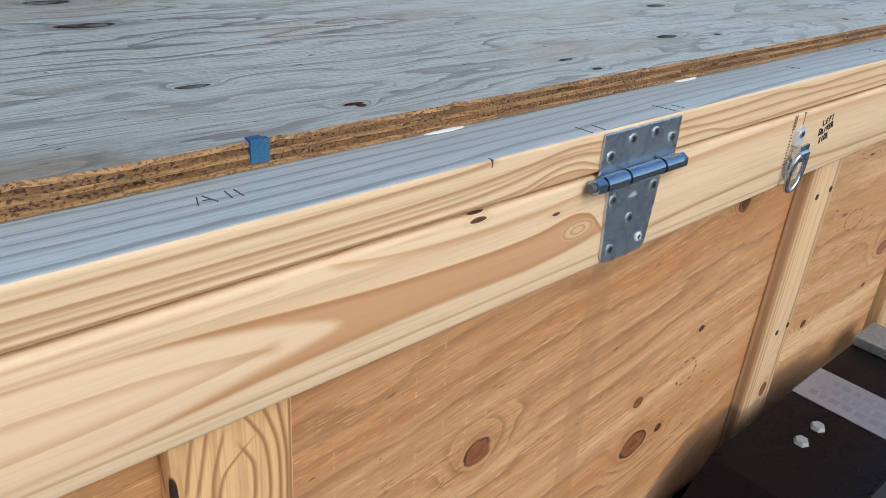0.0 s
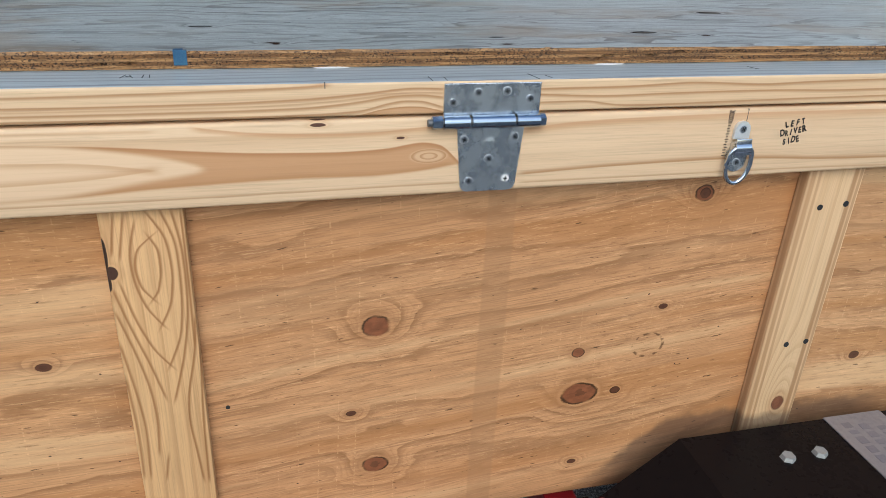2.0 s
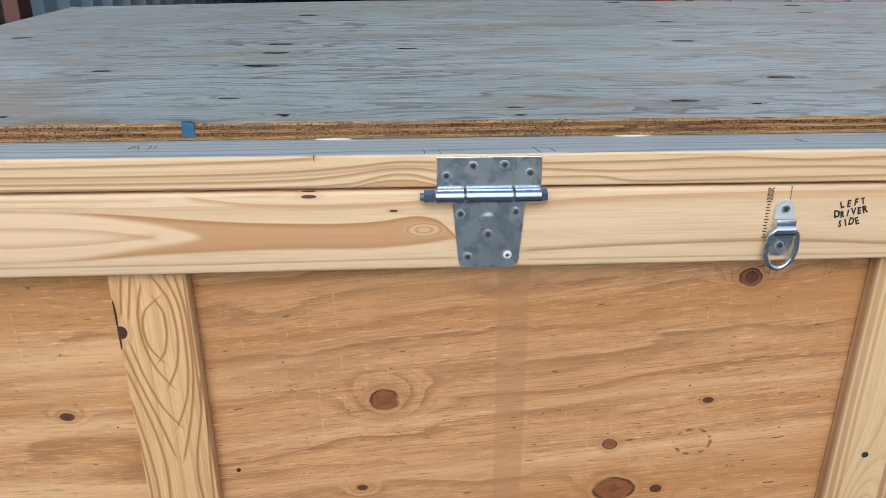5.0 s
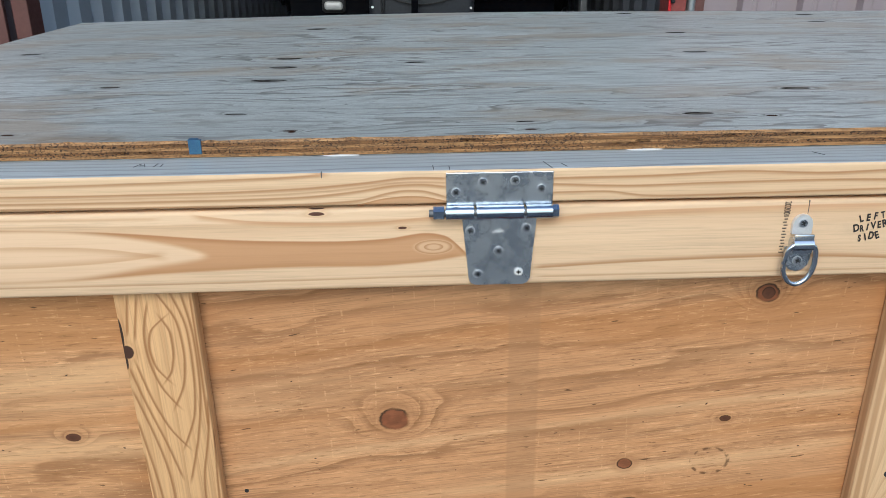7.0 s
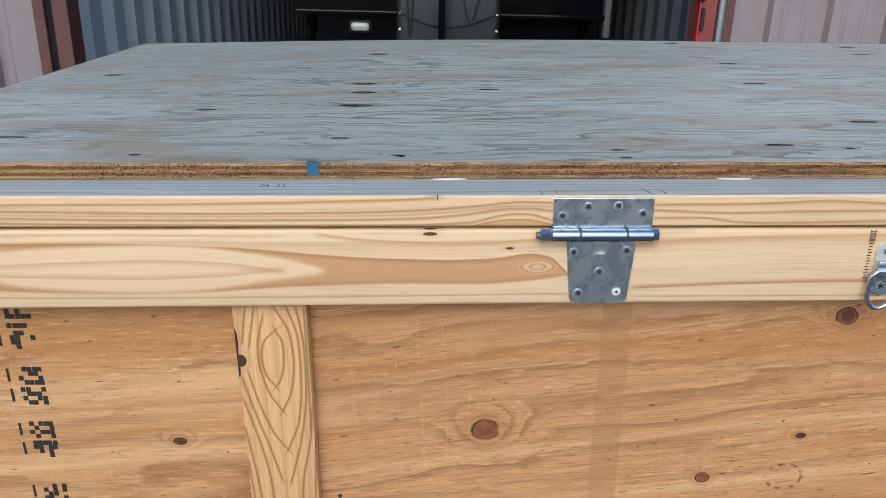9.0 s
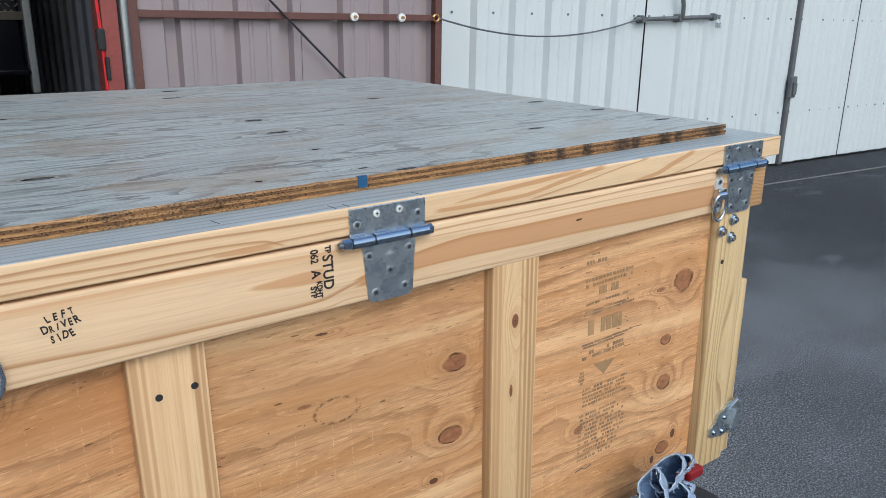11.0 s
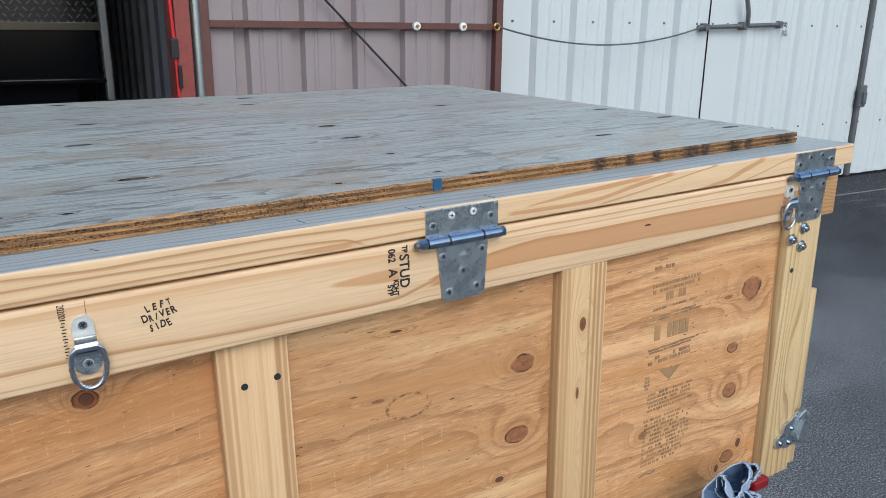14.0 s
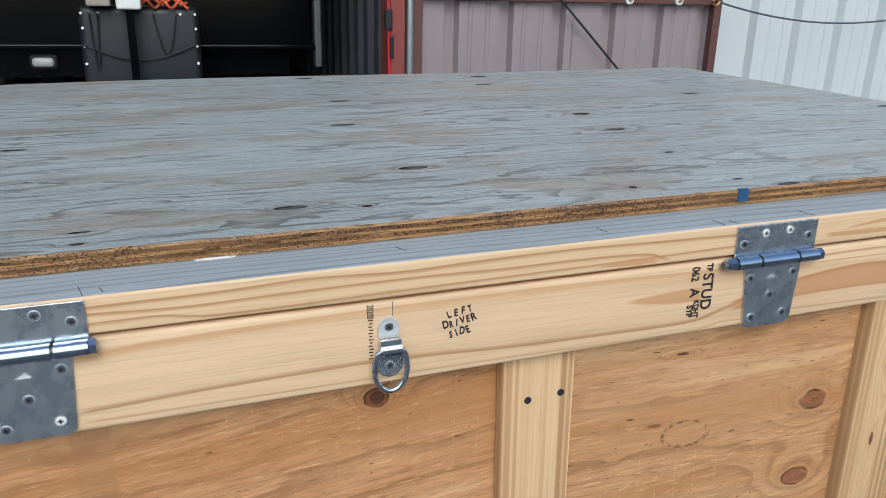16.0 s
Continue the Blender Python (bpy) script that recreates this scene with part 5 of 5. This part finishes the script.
print_rows(1.198, 1.318, 0.930, 0.838, 0.0044, 0.0034, worn_ink, 0.0025, 0.006, 0.02, miss=0.2)
part("pencil_mark", wire(bmesh.new(), [(1.196, 0.0198, 0.821), (1.212, 0.0198, 0.8235), (1.222, 0.0198, 0.820), (1.234, 0.0198, 0.823)], 0.0009, 4), pencil, crate)
writing("stamp", "20200", 0.0095, Matrix.Translation((0.3545, -0.0006, 1.3150)) @ DOWN, crate, ink, 0.62, 0.0)
for k in range(13):
    part("stamp_bar", boxed(0.3525 + 0.001 * (k % 2), 0.3575 - 0.0007 * (k % 3), -0.0005, 0.001, 1.3055 - k * 0.0034, 1.3065 - k * 0.0034), ink, crate)
part("pencil_mark", boxed(0.3768, 0.3773, -0.0005, 0.001, 1.308, 1.323), pencil, crate)

# ---- the utility trailer under the crate ----
cart = thing("utility_trailer", "red steel utility trailer carrying the crate", "trailer", TIP)
part("side_beam", boxed(-0.93, 1.0, -0.050, -0.006, 0.64, 0.730, bevel=0.004), red_paint, cart)
part("corner_tab", boxed(1.464, 1.508, -0.022, -0.004, 0.716, 0.7368, bevel=0.004), red_paint, cart)
part("side_beam", boxed(-1.05, 1.50, 1.25, 1.30, 0.63, 0.7065, bevel=0.004), red_paint, cart)
for x in (-1.05, 0.2, 1.45):
    part("cross_beam", boxed(x, x + 0.05, 0.02, 1.248, 0.63, 0.6995, bevel=0.004), red_paint, cart)
part("axle", tube(bmesh.new(), (0.62, -0.12, 0.525), (0.62, 1.42, 0.525), 0.028, 14), black_steel, cart, smooth=True)
prof = [(0.10, 0.588), (0.384, 0.820), (0.95, 0.820), (1.05, 0.730), (1.046, 0.726), (0.947, 0.816), (0.387, 0.816), (0.104, 0.584)]
fender = part("fender", prism(bmesh.new(), prof, -0.182, -0.003), black_steel, cart, "black folded steel fender with scuffs")
part("fender_lip", wire(bmesh.new(), [(0.10, -0.182, 0.587), (0.384, -0.182, 0.819), (0.95, -0.182, 0.819), (1.05, -0.182, 0.729)], 0.0028, 6), black_steel, fender)
part("fender_bracket", boxed(0.215, 0.245, -0.03, -0.012, 0.70, 0.742, bevel=0.002), black_steel, fender)
plate = part("step_plate", boxed(0.633, 0.737, -0.178, -0.002, 0.8202, 0.8222, bevel=0.0005), alu, fender, "worn aluminium step plate with faded lettering")
lettering = random.Random(5)
for row in range(3):
    y = -0.168
    while y < -0.03:
        ln = lettering.uniform(0.008, 0.016)
        part("letter_bar", boxed(0.651 + row * 0.026, 0.666 + row * 0.026, y, y + ln, 0.8221, 0.8225), worn_alu, plate)
        y += ln + 0.006
for x in (0.5205, 0.5745):
    part("bolt_head", tube(bmesh.new(), (x, -0.0716, 0.820), (x, -0.0716, 0.8265), 0.0118, 6, 0.0095), bolt_grey, fender, "light grey hex bolt head")
side = part("side_bracket", boxed(0.86, 0.94, -0.10, -0.004, 0.8205, 0.842, bevel=0.003), galv_mat, fender, "galvanised bracket with a bolt")
part("bracket_bolt", tube(bmesh.new(), (0.905, -0.05, 0.842), (0.905, -0.05, 0.855), 0.006, 8), zinc_bright, side)


def lathe(bm, prof, n=48):
    """Turn a profile of radius and y about the y axis."""
    rings = [[bm.verts.new((r * math.cos(2 * math.pi * k / n), y, r * math.sin(2 * math.pi * k / n))) for k in range(n)] for r, y in prof]
    for a, b in zip(rings, rings[1:]):
        for k in range(n):
            bm.faces.new((a[k], a[(k + 1) % n], b[(k + 1) % n], b[k]))
    bmesh.ops.recalc_face_normals(bm, faces=bm.faces)
    return bm


def wheel(x, y, size=1.053):
    w = part("wheel", lathe(bmesh.new(), [(0.13, -0.05), (0.165, -0.062), (0.205, -0.064), (0.232, -0.056), (0.245, -0.038), (0.247, 0.0), (0.245, 0.038), (0.232, 0.056), (0.205, 0.064), (0.165, 0.062), (0.13, 0.05)]), rubber, cart, "black rubber tyre", smooth=True)
    w.matrix_basis = Matrix.Translation((x, y, 0.265 + 0.247 * size)) @ Matrix.Diagonal((size, 0.62, size, 1))
    part("rim", lathe(bmesh.new(), [(0.132, -0.048), (0.120, -0.03), (0.05, -0.02), (0.001, -0.02)]), galv_mat, w, smooth=True)


wheel(1.345, -0.058, 0.985)
wheel(0.62, -0.115)
wheel(0.62, 1.42)

# red drawbar, hardware and wires beyond the crate's end
part("drawbar", tube(bmesh.new(), (-1.05, 0.55, 0.80), (-1.75, 0.28, 0.90), 0.032, 12), red_paint, cart)
part("drawbar", wire(bmesh.new(), [(-1.04, 0.05, 0.56), (-1.30, 0.25, 0.66), (-1.6, 0.35, 0.72)], 0.026, 10), red_paint, cart)
part("coupler", boxed(-1.40, -1.32, 0.30, 0.36, 0.62, 0.80, bevel=0.012), galv_mat, cart, "galvanised coupler hardware")
for k in range(3):
    part("bolt_rod", tube(bmesh.new(), (-1.36, 0.30, 0.78 - k * 0.03), (-1.20, 0.36, 0.82 - k * 0.03), 0.0045, 8), grey_steel, cart)
part("wiring", wire(bmesh.new(), [(-1.32 + 0.012 * math.sin(k), 0.30, 0.88 - 0.03 * k) for k in range(8)], 0.006, 6), brass, cart, "loose yellow wires", smooth=True)


# ---- denim rag on the wheel ----
RAG_LOOPS = ((1.308, -0.085, 0.836, 0.027, 0.038, 20, 0.050, 1.0), (1.368, -0.070, 0.822, 0.018, 0.020, 45, 0.035, 5.0),
             (1.272, -0.085, 0.816, 0.028, 0.036, -14, 0.050, 9.0), (1.310, -0.105, 0.796, 0.042, 0.024, 20, 0.050, 14.0), (1.350, -0.085, 0.778, 0.026, 0.022, 35, 0.045, 21.0))


def loop_band(cx, cy, cz, hw, hh, tilt, deep, sd, lag=0.0, shrink=1.0, n=48, m=9):
    """A limp band of cloth bent into a pointed loop, open to the front."""
    bm = bmesh.new()
    rows = []
    face = Matrix.Rotation(radians(-78), 3, "Z") @ Matrix.Rotation(radians(-28), 3, "X")
    ct, st = math.cos(radians(tilt)), math.sin(radians(tilt))
    for j in range(m):
        s = j / (m - 1)
        row = []
        for k in range(n):
            a = 2 * math.pi * k / n
            narrow = shrink * (1.0 - 0.72 * s * s)
            px = hw * narrow * math.sin(a) * (0.75 + 0.25 * math.cos(a + math.pi))
            pz = hh * narrow * math.cos(a)
            q = Vector((math.cos(a) * 1.6, math.sin(a) * 1.6, s * 1.3 + sd))
            px += 0.007 * noise.noise(q) + 0.0022 * noise.noise(q * 4.0)
            pz += 0.007 * noise.noise(q + Vector((9, 0, 0))) + 0.0022 * noise.noise(q * 4.0 + Vector((5, 0, 0)))
            y = lag + (deep - lag) * s + 0.010 * noise.noise(Vector((math.cos(a) * 2.2, math.sin(a) * 2.2, sd + 3))) * (1 - s)
            if j == 0:
                y += 0.0025 * noise.noise(q * 11.0)
            row.append(bm.verts.new(Vector((cx, cy, cz)) + face @ Vector((px * ct + pz * st, y, pz * ct - px * st))))
        rows.append(row)
    for a, b in zip(rows, rows[1:]):
        for k in range(n):
            bm.faces.new((a[k], b[k], b[(k + 1) % n], a[(k + 1) % n]))
    edge = [v.co.copy() for v in rows[0]]
    bmesh.ops.recalc_face_normals(bm, faces=bm.faces)
    return bm, edge


def rag():
    r = thing("denim_rag", "crumpled faded blue denim rag stuffed by the wheel", "rag", TIP)
    rr = random.Random(8)
    for cx, cy, cz, hw, hh, tilt, deep, sd in RAG_LOOPS:
        bm, edge = loop_band(cx, cy, cz, hw, hh, tilt, deep, sd)
        o = part("fold", bm, denim, r, smooth=True)
        sol = o.modifiers.new("thickness", "SOLIDIFY")
        sol.thickness, sol.offset = 0.0016, 1.0
        # inner copy in darker denim: shade inside the loop put into its colour
        inner, _ = loop_band(cx, cy, cz, hw, hh, tilt, deep, sd, 0.004, 0.85)
        part("fold_inside", inner, denim_shaded, r, "inner denim layer, darkened for the shade inside the folds", smooth=True)
        part("frayed_edge", wire(bmesh.new(), edge, 0.0013, 6, closed=True), denim_pale, r, "pale frayed edge", smooth=True)
        for k in range(9):
            p = edge[rr.randrange(len(edge))]
            d = Vector((rr.uniform(-1, 1), rr.uniform(-0.8, 0.1), rr.uniform(-1, 0.6))) * 0.007
            part("thread", wire(bmesh.new(), [p, p + d, p + d * 1.6 + Vector((0.001, 0, -0.004))], 0.0005, 4), denim_pale, r)


rag()
